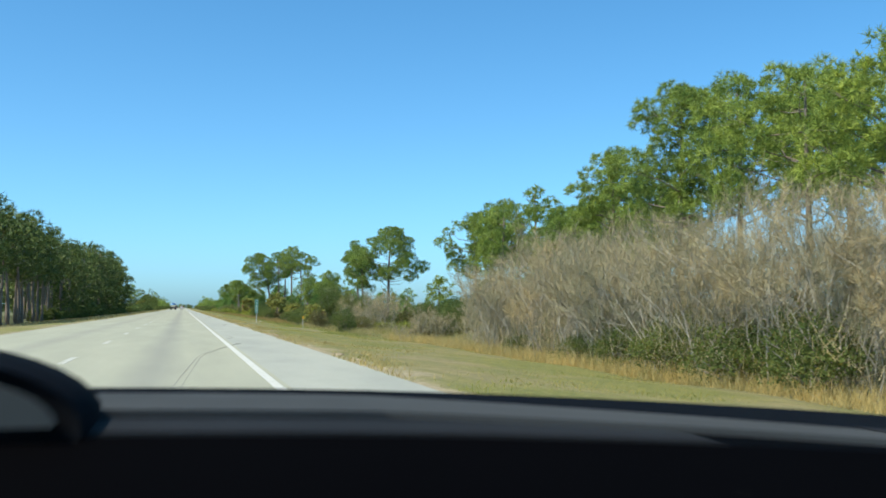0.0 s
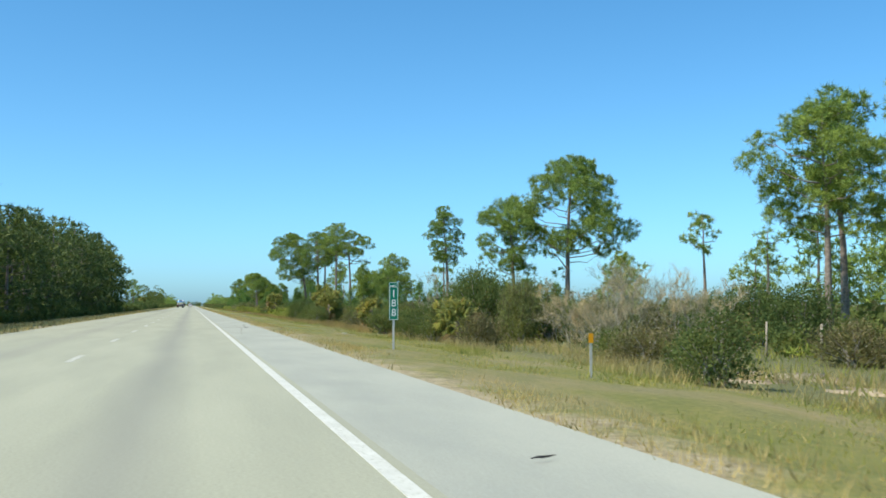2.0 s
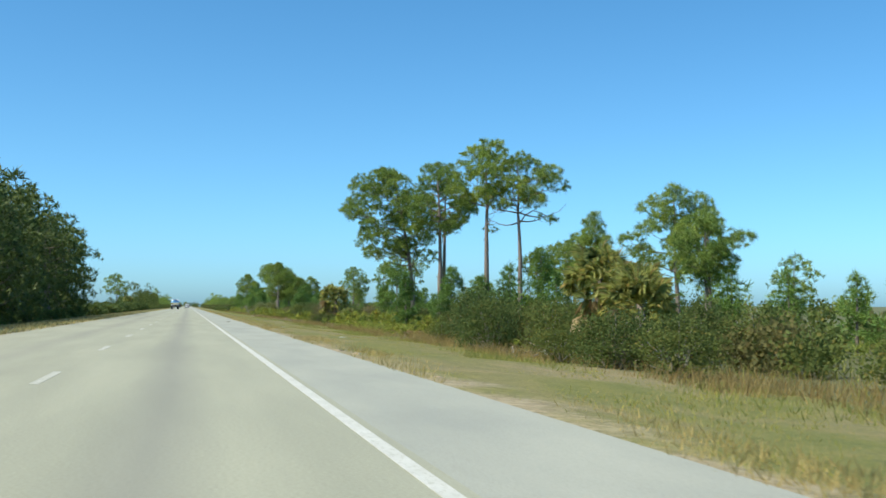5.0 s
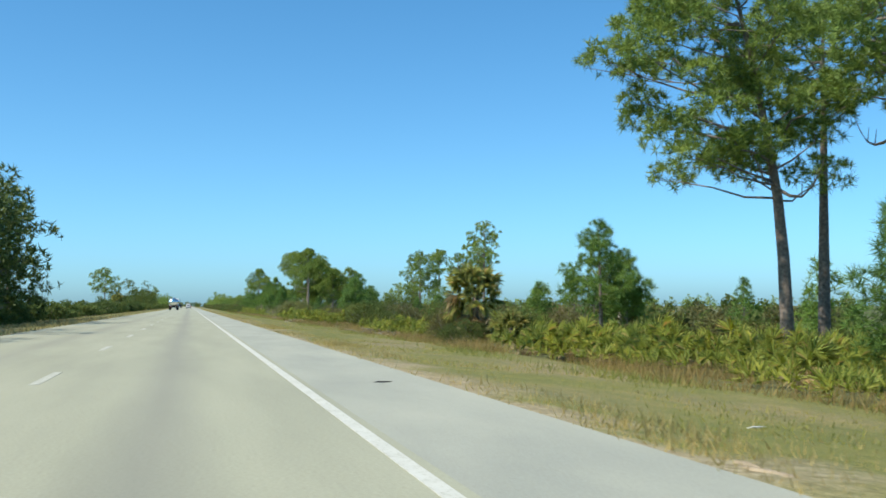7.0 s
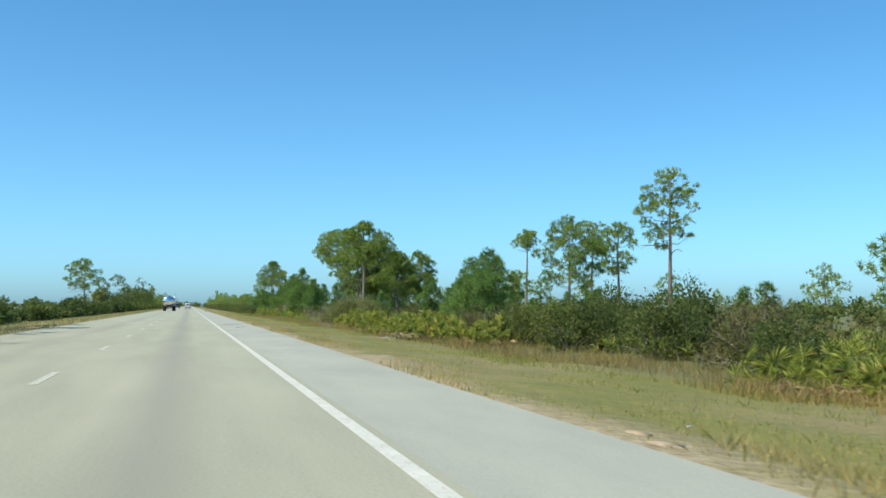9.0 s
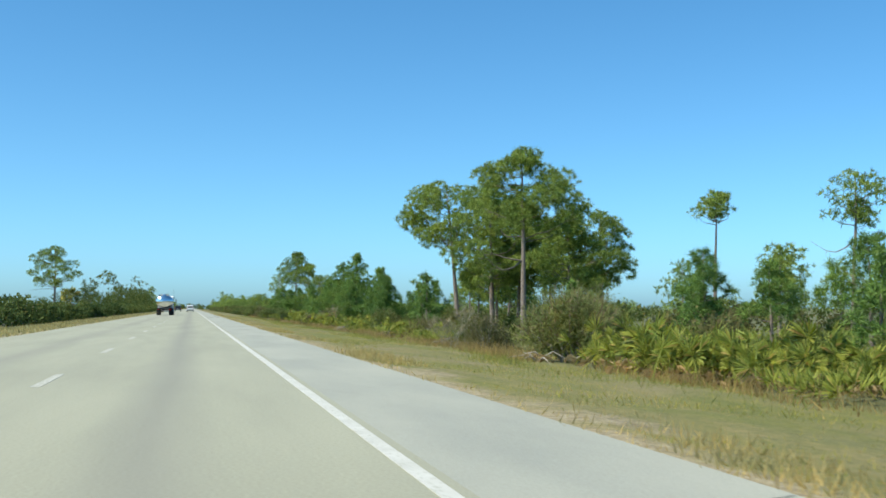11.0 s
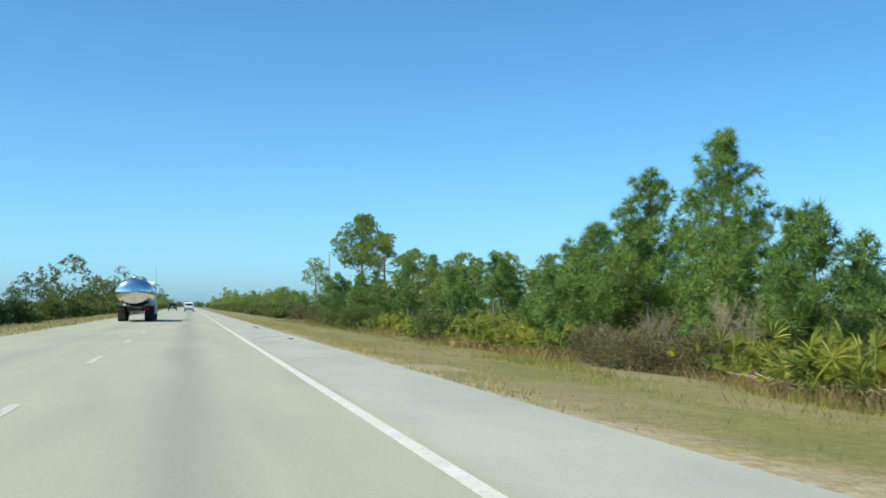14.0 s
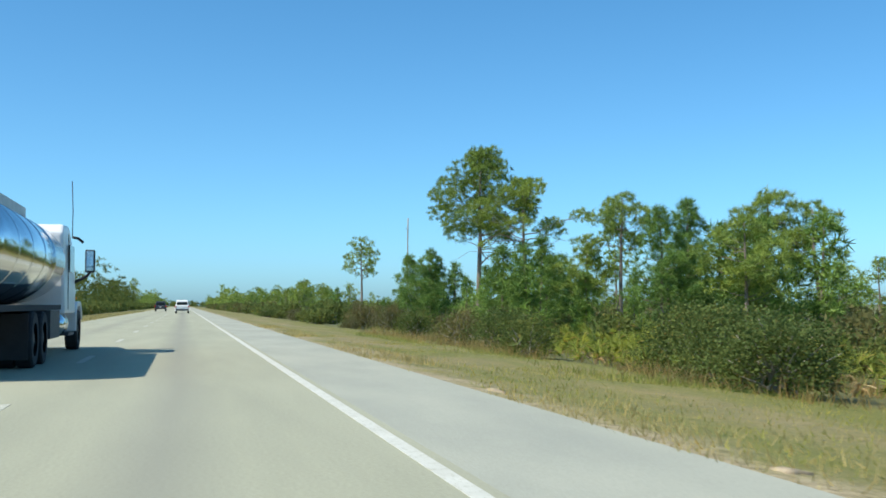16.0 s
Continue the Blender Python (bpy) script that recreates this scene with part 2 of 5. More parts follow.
def spikes(geo, start, direction, length, width, r):
    """Thin triangles: needles, blades, twigs."""
    n = len(start)
    side = np.cross(direction, unit(r, n))
    side /= np.linalg.norm(side, axis=1)[:, None] + 1e-9
    w = np.asarray(width).reshape(-1, 1) * 0.5
    tip = start + direction * np.asarray(length).reshape(-1, 1)
    v = np.stack([start - side * w, start + side * w, tip], 1).reshape(-1, 3)
    geo.add(v, np.arange(3 * n).reshape(-1, 3))


def leaves(geo, start, direction, length, width, r):
    """Small diamond leaves."""
    n = len(start)
    side = np.cross(direction, unit(r, n))
    side /= np.linalg.norm(side, axis=1)[:, None] + 1e-9
    w, l = np.asarray(width).reshape(-1, 1) * 0.5, np.asarray(length).reshape(-1, 1)
    mid = start + direction * l * 0.5
    v = np.stack([start, mid + side * w, start + direction * l, mid - side * w], 1).reshape(-1, 3)
    geo.add(v, np.arange(4 * n).reshape(-1, 4))


def part(name, mesh, parent, label=""):
    ob = new(name, mesh)
    ob.parent = parent
    return tagged(ob, label)


def thing(name, place, label, category, group="", turn=0.0, scale=1.0):
    e = new(name)
    e.matrix_basis = pose(*place, 0, 0, turn) @ Matrix.Scale(scale, 4)
    return tagged(e, label, category, group)


def ground_z(x):
    return float(np.interp(x, (-400, -60, -16, -6.9, 3.55, 14, 60, 400), (-1.0, -0.9, -0.7, -0.02, -0.02, -1.0, -1.0, -1.2)))


# ---- ground, road ----
def build_ground():
    xs = [-3000, -1200, -400, -150, -60, -30, -20, -16, -13, -10, -8, -7.0, -6.85, 3.5, 3.65, 4.5, 6, 8, 10, 12, 14, 17, 20, 30, 60, 150, 400, 1200, 3000]
    ys = sorted(set([-1500, -600, -200, -100] + list(range(-60, 700, 4)) + [750, 800, 900, 1100, 1400, 2000, 3000, 4500]))
    r = np.random.default_rng(3)
    v = []
    for y in ys:
        for x in xs:
            z = ground_z(x)
            if -6.9 < x < 3.6:
                z = -0.08
            elif abs(x) < 40 and not (-7.5 < x < 4.4):
                z += r.normal() * 0.05
            v.append((x, y, z))
    w = len(xs)
    f = [(j * w + i, j * w + i + 1, (j + 1) * w + i + 1, (j + 1) * w + i) for j in range(len(ys) - 1) for i in range(w - 1)]
    g = Geo()
    g.add(v, f)
    tagged(new("ground", g.mesh("ground", GROUND, True)), "flat green and tan grass verges and scrubland", "ground", kind="structure")


def build_road():
    g = Geo()
    g.box(-6.9, -100, -0.3, 1.66, 3000, 0.0)
    road = tagged(new("road", g.mesh("road", ROAD)), "pale worn concrete highway lanes with dark tyre tracks", "road", kind="structure")
    g = Geo()
    g.box(1.66, -100, -0.3, 3.55, 3000, -0.004)
    shoulder = tagged(new("road_shoulder", g.mesh("road_shoulder", SHOULDER)), "grey asphalt shoulder beside the highway lanes", "road shoulder", kind="structure")
    g = Geo()
    g.box(1.43, -100, -0.01, 1.565, 2500, 0.004)
    part("edge_line", g.mesh("edge_line", PAINT), road, "solid white edge line")
    g = Geo()
    g.box(-0.07, 0, -0.01, 0.07, 3.05, 0.004)
    dash = g.mesh("lane_dash", FADED)
    for k in range(-3, 110):
        part("lane_dash", dash, road).location = (-2.16, 10.6 + 12.19 * k, 0)
    return road, shoulder


build_ground()
road, shoulder = build_road()


# ---- trees ----
def pine_meshes(seed, height, base, radius, shape="round", density=1.0, mat=None, dead=0, off=(0.0, 0.0), grain=1.0):
    """Trunk, branchwork and crown of a pine, its foot at the origin. The crown is made of cushions of needle tufts at the limbs' ends;
    grain widens and thins the tufts of trees that stand further off."""
    r = np.random.default_rng(seed)
    trunk, limbs, crown = Geo(), Geo(), Geo()
    r0 = 0.035 + 0.0135 * height
    hs = np.linspace(0, 1, 8)
    wob = np.cumsum(r.normal(size=(8, 2)) * 0.006 * height, axis=0) * hs[:, None] + r.normal(size=2) * 0.012 * height * hs[:, None]
    axis = np.stack([wob[:, 0], wob[:, 1], hs * height * 0.95 - 0.25 * (1 - hs)], 1)
    axis[:, :2] += np.array(off) * 0.75 * hs[:, None] ** 2
    trunk.tube(axis, r0 * (1.15 - 0.97 * hs), 8)

    def on_trunk(z):
        at = min(max(z / height / 0.95, 0.0), 1.0)
        return np.array([np.interp(at, hs, axis[:, 0]), np.interp(at, hs, axis[:, 1]), z])

    def profile(u):
        if shape == "cone":
            return (1 - u) ** 0.7 * min(1.0, 0.75 + 1.2 * u) + 0.08
        if shape == "round":
            return max(0.05, 1 - ((u - 0.42) / 0.6) ** 2) ** 0.6
        if shape == "dome":
            return min(0.7 + 0.3 * u / 0.2, max(0.05, 1 - max(u - 0.2, 0.0) / 0.85) ** 0.6)
        low = 0.5 + 0.5 * u / 0.35
        return min(low, max(0.05, 1 - ((max(u, 0.35) - 0.35) / 0.68) ** 2) ** 0.6)

    tall, cone = height - base, shape == "cone"
    radius *= 1.12
    size = ((0.24 + 0.15 * radius) if cone else (0.32 + 0.175 * radius)) * (1.6 if grain > 2.4 else 1.0)
    thin = {"open": 0.55, "flat": 0.85}.get(shape, 1.0)
    area = 2 * math.pi * radius * tall * (0.5 if cone else 0.75)
    n = int(min(60, max(7, density * thin * (1.15 if cone else 0.8) * area / (math.pi * size * size))))

    def tuft(p, o, count):
        """Pompoms of needles that bristle out of the points p and lean towards o."""
        reach = np.repeat(r.uniform(0.75, 1.25, (len(p), 1)), count, axis=0) * (0.3 if cone else 0.26) * grain ** 0.6
        q = unit(r, len(p) * count) + np.repeat(o * 0.45 + np.array([0, 0, 0.3]), count, axis=0)
        q /= np.linalg.norm(q, axis=1)[:, None]
        w = q * 0.85 + unit(r, len(q)) * 0.5
        w /= np.linalg.norm(w, axis=1)[:, None]
        across = np.cross(w, q) + unit(r, len(q)) * 0.12
        across /= np.linalg.norm(across, axis=1)[:, None]
        wide = r.uniform(0.011, 0.019, (len(q), 1)) * ((0.8 if cone else 1.0) if grain < 1.2 else 1.35 * grain)
        foot = np.repeat(p, count, axis=0) + q * reach * 0.12
        v = np.stack([foot - across * wide, foot + across * wide, foot + w * reach * r.uniform(0.75, 1.25, (len(q), 1))], 1)
        crown.add(v.reshape(-1, 3), np.arange(3 * len(q)).reshape(-1, 3))

    side = np.array([off[0], off[1], 0.0]) * 0.35
    for k in range(n):
        u = (k + r.uniform(0, 1)) / n
        az = k * 2.39996 + r.normal() * 0.5
        inner = r.uniform() < 0.2
        rc = size * r.uniform(0.65, 1.2) * (1.1 - 0.55 * u if cone else 0.8 if u > 0.9 else 1.0)
        reach = radius * profile(u) * (r.uniform(0.1, 0.5) if inner else r.uniform(0.6, 1.15) if cone else r.uniform(0.72, 1.06))
        z = base + rc * 0.3 + u * max(tall - rc * 0.75, 0.3)
        d = np.array([math.cos(az), math.sin(az), 0])
        c = on_trunk(z) + d * max(reach - rc * 0.55, 0.02) + side
        foot = on_trunk(max(z - reach * r.uniform(0.15, 0.5), base * 0.92 + 0.25 * u * tall, 0.3))
        t = np.linspace(0, 1, 5)[:, None]
        bend = np.cross(d, (0, 0, 1)) * r.normal() * 0.16 * reach * np.sin(t * 3.1) + np.array([0, 0, -0.05]) * reach * np.sin(t * 3.1)
        path = foot + (c - foot) * t + bend + r.normal(size=(5, 3)) * 0.03 * reach * np.sin(t * 3.1)
        thick = max(0.012, r0 * 0.3 * reach / radius)
        if grain < 1.6:
            limbs.tube(path, thick * np.array([1, 0.8, 0.6, 0.4, 0.15]), 3, False)
            for tip in unit(r, 0 if cone else 2):
                limbs.tube([path[3], c + tip * rc * np.array([0.9, 0.9, 0.4])], [thick * 0.35, thick * 0.12], 3, False)
        else:
            limbs.tube(path[::2], thick * np.array([1, 0.6, 0.2]), 3, False)
        m = int(min(76, max(5, (9.5 if cone else 9.0) * (rc / (0.34 * grain ** 0.9)) ** 2)))
        o = unit(r, m)
        under = r.uniform(size=m) < 0.26
        o[:, 2] = np.where(under, -np.abs(o[:, 2]) * 0.7, np.abs(o[:, 2]))
        depth = r.uniform(0.62, 1.08, (m, 1))
        p = c + o * rc * np.array([1, 1, 0.8 if cone else 0.66]) * depth
        tuft(p, o, (30 if cone else 24) if grain < 1.2 else 15 if grain < 1.6 else 11 if grain < 2.4 else 9)
    for k in range(dead):
        z = base - r.uniform(0.0, 0.3) * min(tall, base)
        az = r.uniform(0, 6.28)
        d = np.array([math.cos(az), math.sin(az), r.uniform(-0.15, 0.3)])
        ln = radius * r.uniform(0.45, 0.95)
        t = np.linspace(0, 1, 5)[:, None]
        path = on_trunk(z) + d * ln * t + np.array([0, 0, 0.22 * ln]) * np.sin(t * 3) * r.normal() + np.cross(d, (0, 0, 1)) * r.normal() * 0.2 * ln * t * t
        limbs.tube(path, r0 * 0.3 * np.array([1, 0.8, 0.6, 0.4, 0.15]), 4, False)
        for f in (2, 3, 4):
            limbs.tube([path[f], path[f] + (unit(r, 1)[0] + d) * ln * 0.18], [r0 * 0.1, r0 * 0.04], 3, False)
        if k % 2:
            o = unit(r, 12)
            tuft(path[4] + o * np.array([0.5, 0.5, 0.28]), o, 26)
    return trunk.mesh("trunk", BARK, True), limbs.mesh("branchwork", BARK, True), crown.mesh("crown", mat or PINE)


def plant_pine(name, x, y, meshes, label, group="", turn=0.0, scale=1.0):
    e = thing(name, (x, y, ground_z(x)), label, "tree", group, turn, scale)
    for part_name, me in zip(("trunk", "branchwork", "crown"), meshes):
        tagged(part(part_name, me, e), kind="stuff" if part_name == "branchwork" else "")
    return e


SEED = [100]


def pine(x, y, top, base, radius, shape="round", density=1.0, dead=0, label="tall slash pine with a rounded needle crown", mat=None, off=(0.0, 0.0)):
    """A pine whose top and lowest foliage stand at these heights above the road."""
    SEED[0] += 1
    g = ground_z(x)
    low = max(base - g, 0.3)
    grain = 3.4 if y > 700 else 1.7 if y > 620 else min(2.0, max(1.0, abs(x) / 26))
    meshes = pine_meshes(SEED[0], top - g, low, radius, shape, density, mat, dead, off, grain)
    return plant_pine("pine_tree", x, y, meshes, label, "roadside pines")


def young(x, y, top, base, radius, density=1.0):
    return pine(x, y, top, base, radius * 1.3, "cone", density * 1.15, 0, "bushy young green pine in the roadside scrub", YOUNG)


# tall pines behind the leafless thicket
pine(28.6, 105.9, 10.6, 4.0, 3.2)
pine(31.4, 109.0, 11.8, 5.4, 2.9)
pine(32.0, 97.0, 12.4, 5.2, 2.5, "round", 0.8, 2)
pine(29.3, 99.7, 11.4, 5.2, 2.3, "round", 1.0, 2)
pine(24.0, 81.0, 9.0, 3.8, 2.3, "round", 0.9, 2)
pine(29.5, 80.3, 9.0, 3.6, 2.5)
pine(26.0, 66.0, 8.4, 4.4, 1.8)
pine(24.0, 58.5, 10.3, 4.3, 2.5, "round", 1.0, 2)
pine(24.0, 50.0, 12.4, 4.8, 3.1, "round", 1.0, 3)
pine(25.5, 72.0, 7.4, 3.2, 2.3)
pine(22.5, 63.0, 7.2, 3.2, 2.1)
pine(28.0, 61.0, 9.2, 3.6, 2.6)
pine(29.0, 70.0, 9.4, 3.8, 2.4)
pine(22.0, 35.0, 9.8, 4.4, 3.9)
pine(27.0, 49.5, 12.6, 5.6, 3.8)
pine(20.5, 28.5, 9.3, 4.7, 2.4)
pine(27.0, 40.0, 11.0, 5.0, 3.2)
pine(33.0, 72.0, 8.5, 3.4, 2.8)
pine(36.0, 88.0, 8.0, 3.2, 2.6)
# round the mile marker
pine(34.6, 130.4, 7.6, 4.6, 1.9, "open", 0.8)
pine(35.0, 122.7, 6.0, 3.5, 1.3, "open", 0.8)
pine(33.4, 142.6, 5.2, 1.6, 2.0)
pine(23.8, 128.3, 10.7, 4.2, 4.5, "dome", 1.3, 2)
pine(21.6, 132.5, 8.6, 3.2, 2.3)
pine(29.1, 184.3, 12.4, 5.8, 2.1, "round", 1.1, 2, "slender tall pine with a narrow crown")
pine(30.0, 190.3, 8.1, 4.6, 1.3, "open", 0.8)
pine(26.5, 205.0, 6.2, 2.6, 2.0)
pine(24.0, 215.0, 6.8, 2.2, 1.9, "cone")
# the stand of four
pine(19.1, 246.1, 13.2, 5.0, 3.9, "round", 1.5, 1, off=(-2.6, 0.8))
pine(20.5, 242.2, 13.2, 7.0, 3.0, "flat", 1.1, 1)
pine(22.7, 235.4, 14.3, 8.6, 3.0, "flat", 0.95, 5)
pine(24.5, 232.2, 12.7, 8.5, 3.5, "flat", 1.15, 6, "tall pine with a flat yellow-green crown and bare limbs")
pine(22.6, 249.5, 13.2, 7.8, 2.4, "flat", 1.0)
pine(32.0, 251.0, 6.2, 3.6, 1.6)
pine(33.0, 245.5, 6.9, 3.0, 2.2)
pine(36.0, 245.0, 5.7, 2.4, 1.9)
pine(27.0, 224.7, 6.2, 1.8, 2.2)
pine(27.9, 211.8, 8.1, 3.0, 2.6)
pine(25.5, 203.5, 5.8, 2.2, 1.8)
young(16.6, 236.7, 3.7, -0.3, 0.85)
young(19.5, 233.7, 4.1, 0.0, 1.3)
young(21.8, 233.6, 3.4, -0.5, 1.0)
young(29.0, 240.2, 6.0, 0.6, 1.5)
young(22.4, 271.3, 5.8, 1.0, 1.9)
young(24.0, 271.5, 4.2, 0.3, 1.2)
young(23.6, 286.6, 2.6, 0.2, 1.0)
pine(40.0, 361.3, 12.9, 6.5, 2.6, "round", 0.75, 3, "spindly tall pine with sparse tufts")
pine(38.0, 367.9, 8.8, 3.8, 1.9, "flat")
pine(30.8, 361.0, 8.5, 2.6, 2.8)
# the clump of large pines
pine(19.5, 399.0, 10.8, 5.5, 3.9, "dome", 1.2, 2, "broad old pine with a dense domed crown")
pine(21.2, 422.7, 11.4, 6.0, 4.1, "flat", 1.45, 4, "pine with an umbrella crown and bare under-limbs", off=(-0.9, 0.3))
pine(20.5, 409.6, 9.9, 2.4, 2.9, "round", 1.5)
pine(23.0, 411.7, 9.0, 2.6, 2.6, "round", 1.4)
pine(24.5, 405.0, 7.6, 1.8, 2.5, "round", 1.4)
pine(22.6, 416.0, 6.4, 1.6, 1.9)
pine(27.6, 407.2, 7.8, 2.4, 2.2, "round", 1.3)
pine(26.0, 413.0, 7.6, 2.6, 2.4, "round", 1.3)
pine(50.2, 434.8, 12.6, 9.6, 2.6, "dome", 1.8, 0, "lone pine with a small parasol crown")
pine(54.0, 417.5, 12.8, 7.9, 3.1, "flat", 1.3, 2)
young(20.0, 352.0, 4.5, 0.4, 1.4)
young(20.2, 348.8, 5.0, 0.4, 1.3)
young(24.0, 361.0, 3.4, 0.4, 1.1)
young(19.0, 341.6, 4.2, 1.0, 1.2)
pine(38.0, 401.6, 5.4, 1.8, 1.9)
young(24.0, 384.1, 4.0, 0.6, 1.2)
young(26.0, 373.8, 4.0, 0.9, 1.4)
young(26.0, 381.4, 3.3, 0.5, 1.1)
# young stand further on
young(19.0, 464.1, 7.4, 0.8, 1.9, 1.2)
young(17.8, 468.4, 6.5, 0.6, 1.8, 1.2)
young(19.2, 448.7, 5.3, -0.3, 1.6, 1.2)
young(18.6, 443.1, 4.3, -0.2, 1.5, 1.2)
pine(23.0, 445.6, 4.6, 2.2, 1.2, "open", 1.0)
pine(27.5, 440.2, 5.9, 1.6, 1.9)
pine(33.3, 466.3, 6.0, 2.6, 1.6, "open", 1.2)
pine(27.1, 428.5, 6.4, 1.2, 2.2)
young(23.1, 466.1, 4.9, 1.6, 0.8)
young(15.4, 471.0, 2.3, -0.8, 1.3, 1.2)
young(16.4, 476.5, 2.8, -0.7, 1.3, 1.2)
young(17.0, 454.8, 3.9, 0.0, 1.5)
young(17.0, 459.6, 3.9, -0.4, 1.4)
young(16.9, 471.5, 4.6, 0.2, 1.7, 1.2)
young(20.5, 476.0, 5.0, 0.4, 1.7)
young(19.0, 481.0, 4.4, 0.2, 1.6)
young(21.5, 489.0, 3.4, 0.0, 1.2)
# the last stretch
pine(21.1, 566.8, 12.9, 5.7, 4.3, "dome", 1.1, 3, "tall pine with a layered domed crown")
pine(23.8, 563.7, 10.3, 5.9, 4.3, "flat", 1.1, 3, "spreading pine with an airy crown")
pine(23.7, 545.8, 7.5, 4.2, 1.8)
young(24.4, 538.7, 6.4, 0.6, 1.3)
pine(26.5, 534.7, 6.5, 2.1, 2.1)
pine(27.7, 532.1, 5.8, 3.0, 1.8, "open", 0.9)
pine(26.0, 517.9, 5.8, 2.2, 1.7)
pine(25.0, 512.8, 4.4, 1.9, 1.2)
young(22.0, 504.5, 4.4, 1.4, 0.9)
young(24.0, 513.5, 5.4, 1.8, 0.95)
pine(26.0, 506.6, 5.0, 2.2, 1.3)
young(24.0, 509.7, 4.7, 1.6, 0.9)
pine(22.3, 629.6, 10.0, 4.8, 2.3)
young(19.0, 574.1, 5.5, 0.0, 1.9)
young(18.5, 579.0, 5.2, 0.0, 1.7)
young(19.0, 553.3, 4.7, 0.6, 1.5)
young(20.0, 549.1, 5.0, 0.6, 1.4)
pine(22.0, 546.5, 5.0, 1.4, 1.6)
young(21.0, 534.5, 5.6, 0.8, 1.3)
pine(22.0, 528.6, 4.7, 1.4, 1.8)
pine(-23.4, 537.2, 11.9, 4.6, 4.3, "round", 0.9, 2)
pine(-26.0, 1090.0, 15.5, 4.0, 5.5, "cone", 1.3, 0, "tall dark pine above the far tree line")

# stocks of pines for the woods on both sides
# TALL and DENSE carry the wood's shade in their needle colour.
TALL = [pine_meshes(500 + k, 12.5 + 0.5 * (k % 3), 5.6 - 0.5 * (k % 2), 3.5, "round", 0.85, SHADEWOOD, grain=3.0) for k in range(4)]
DENSE = [pine_meshes(510 + k, 12.3, 0.8, 3.8, "round", 0.85, SHADEWOOD, grain=3.1) for k in range(4)]
MID = [pine_meshes(520 + k, 7.0, 2.0, 2.2, "round", 0.9, grain=1.8) for k in range(4)]
SMALL = [pine_meshes(540 + k, 4.6, 0.3, 1.5, "cone", 0.85, YOUNG, grain=1.2) for k in range(5)]
r = np.random.default_rng(11)
WOODLABEL = "tall pine in a dense wood, shade in its needle colour"
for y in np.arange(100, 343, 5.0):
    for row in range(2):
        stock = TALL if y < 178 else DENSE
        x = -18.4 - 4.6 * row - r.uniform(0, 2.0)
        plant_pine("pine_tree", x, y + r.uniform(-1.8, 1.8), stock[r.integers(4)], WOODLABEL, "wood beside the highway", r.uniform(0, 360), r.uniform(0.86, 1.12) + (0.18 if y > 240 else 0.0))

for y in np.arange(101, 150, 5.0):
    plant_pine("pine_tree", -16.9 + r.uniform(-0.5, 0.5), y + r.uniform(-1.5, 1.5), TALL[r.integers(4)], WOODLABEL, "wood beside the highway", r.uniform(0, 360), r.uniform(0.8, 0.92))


def scatter(count, xs, ys, stock, low, high, label, group, seed, name="pine_tree"):
    r = np.random.default_rng(seed)
    for _ in range(count):
        plant_pine(name, r.uniform(*xs), r.uniform(*ys), stock[r.integers(len(stock))], label, group, r.uniform(0, 360), r.uniform(low, high))


scatter(20, (24, 46), (90, 420), SMALL, 0.6, 1.1, "small green pine in open scrubland", "scrub pines", 21)
scatter(12, (18, 29), (500, 600), SMALL, 0.8, 1.25, "young pine in a dense roadside stand", "young pine stand", 35)
scatter(7, (22, 32), (520, 600), SMALL, 1.1, 1.4, "young pine in a dense roadside stand", "young pine stand", 38)
scatter(24, (19, 31), (425, 562), SMALL, 0.75, 1.15, "young pine in a dense roadside stand", "young pine stand", 27)
scatter(12, (19, 30), (135, 230), SMALL, 0.7, 1.1, "young pine behind the roadside scrub", "scrub pines", 28)
scatter(11, (20, 34), (255, 400), SMALL, 0.6, 1.0, "young pine behind the palmettos", "scrub pines", 29)
scatter(20, (17, 30), (640, 800), MID, 0.6, 1.0, "pine in the roadside woods further on", "far roadside pines", 33)
scatter(14, (17, 28), (630, 800), SMALL, 0.8, 1.2, "young pine in the roadside woods further on", "far roadside pines", 34)
scatter(14, (-33, -21), (580, 780), TALL, 0.34, 0.56, "pine across the highway, shade in its needle colour", "pines across the highway", 37)
scatter(9, (36, 58), (95, 150), MID, 0.9, 1.2, "pine standing back in open scrubland", "back pines", 36)
scatter(18, (34, 70), (140, 600), MID, 0.7, 1.1, "pine standing back in open scrubland", "back pines", 22)


def joined(name, label, spots, stock, mats):
    """Many far plants, too small to tell apart, as one object of stuff."""
    by = {m.name: Geo() for m in mats}
    cache = {}
    for x, y, scale, turn, k in spots:
        for me in stock[k % len(stock)]:
            if me.name not in cache:
                v = np.empty(len(me.vertices) * 3)
                me.vertices.foreach_get("co", v)
                cache[me.name] = v.reshape(-1, 3), [list(p.vertices) for p in me.polygons]
            v, f = cache[me.name]
            c, sn = math.cos(turn), math.sin(turn)
            w = np.stack([v[:, 0] * c - v[:, 1] * sn, v[:, 0] * sn + v[:, 1] * c, v[:, 2]], 1) * scale + np.array([x, y, ground_z(x)])
            g = by[me.materials[0].name]
            g.f.extend([[i + g.n for i in p] for p in f])
            g.v.append(w)
            g.n += len(w)
    return [tagged(new(name, by[m.name].mesh(name, m)), label, "trees", kind="stuff") for m in mats if by[m.name].n]


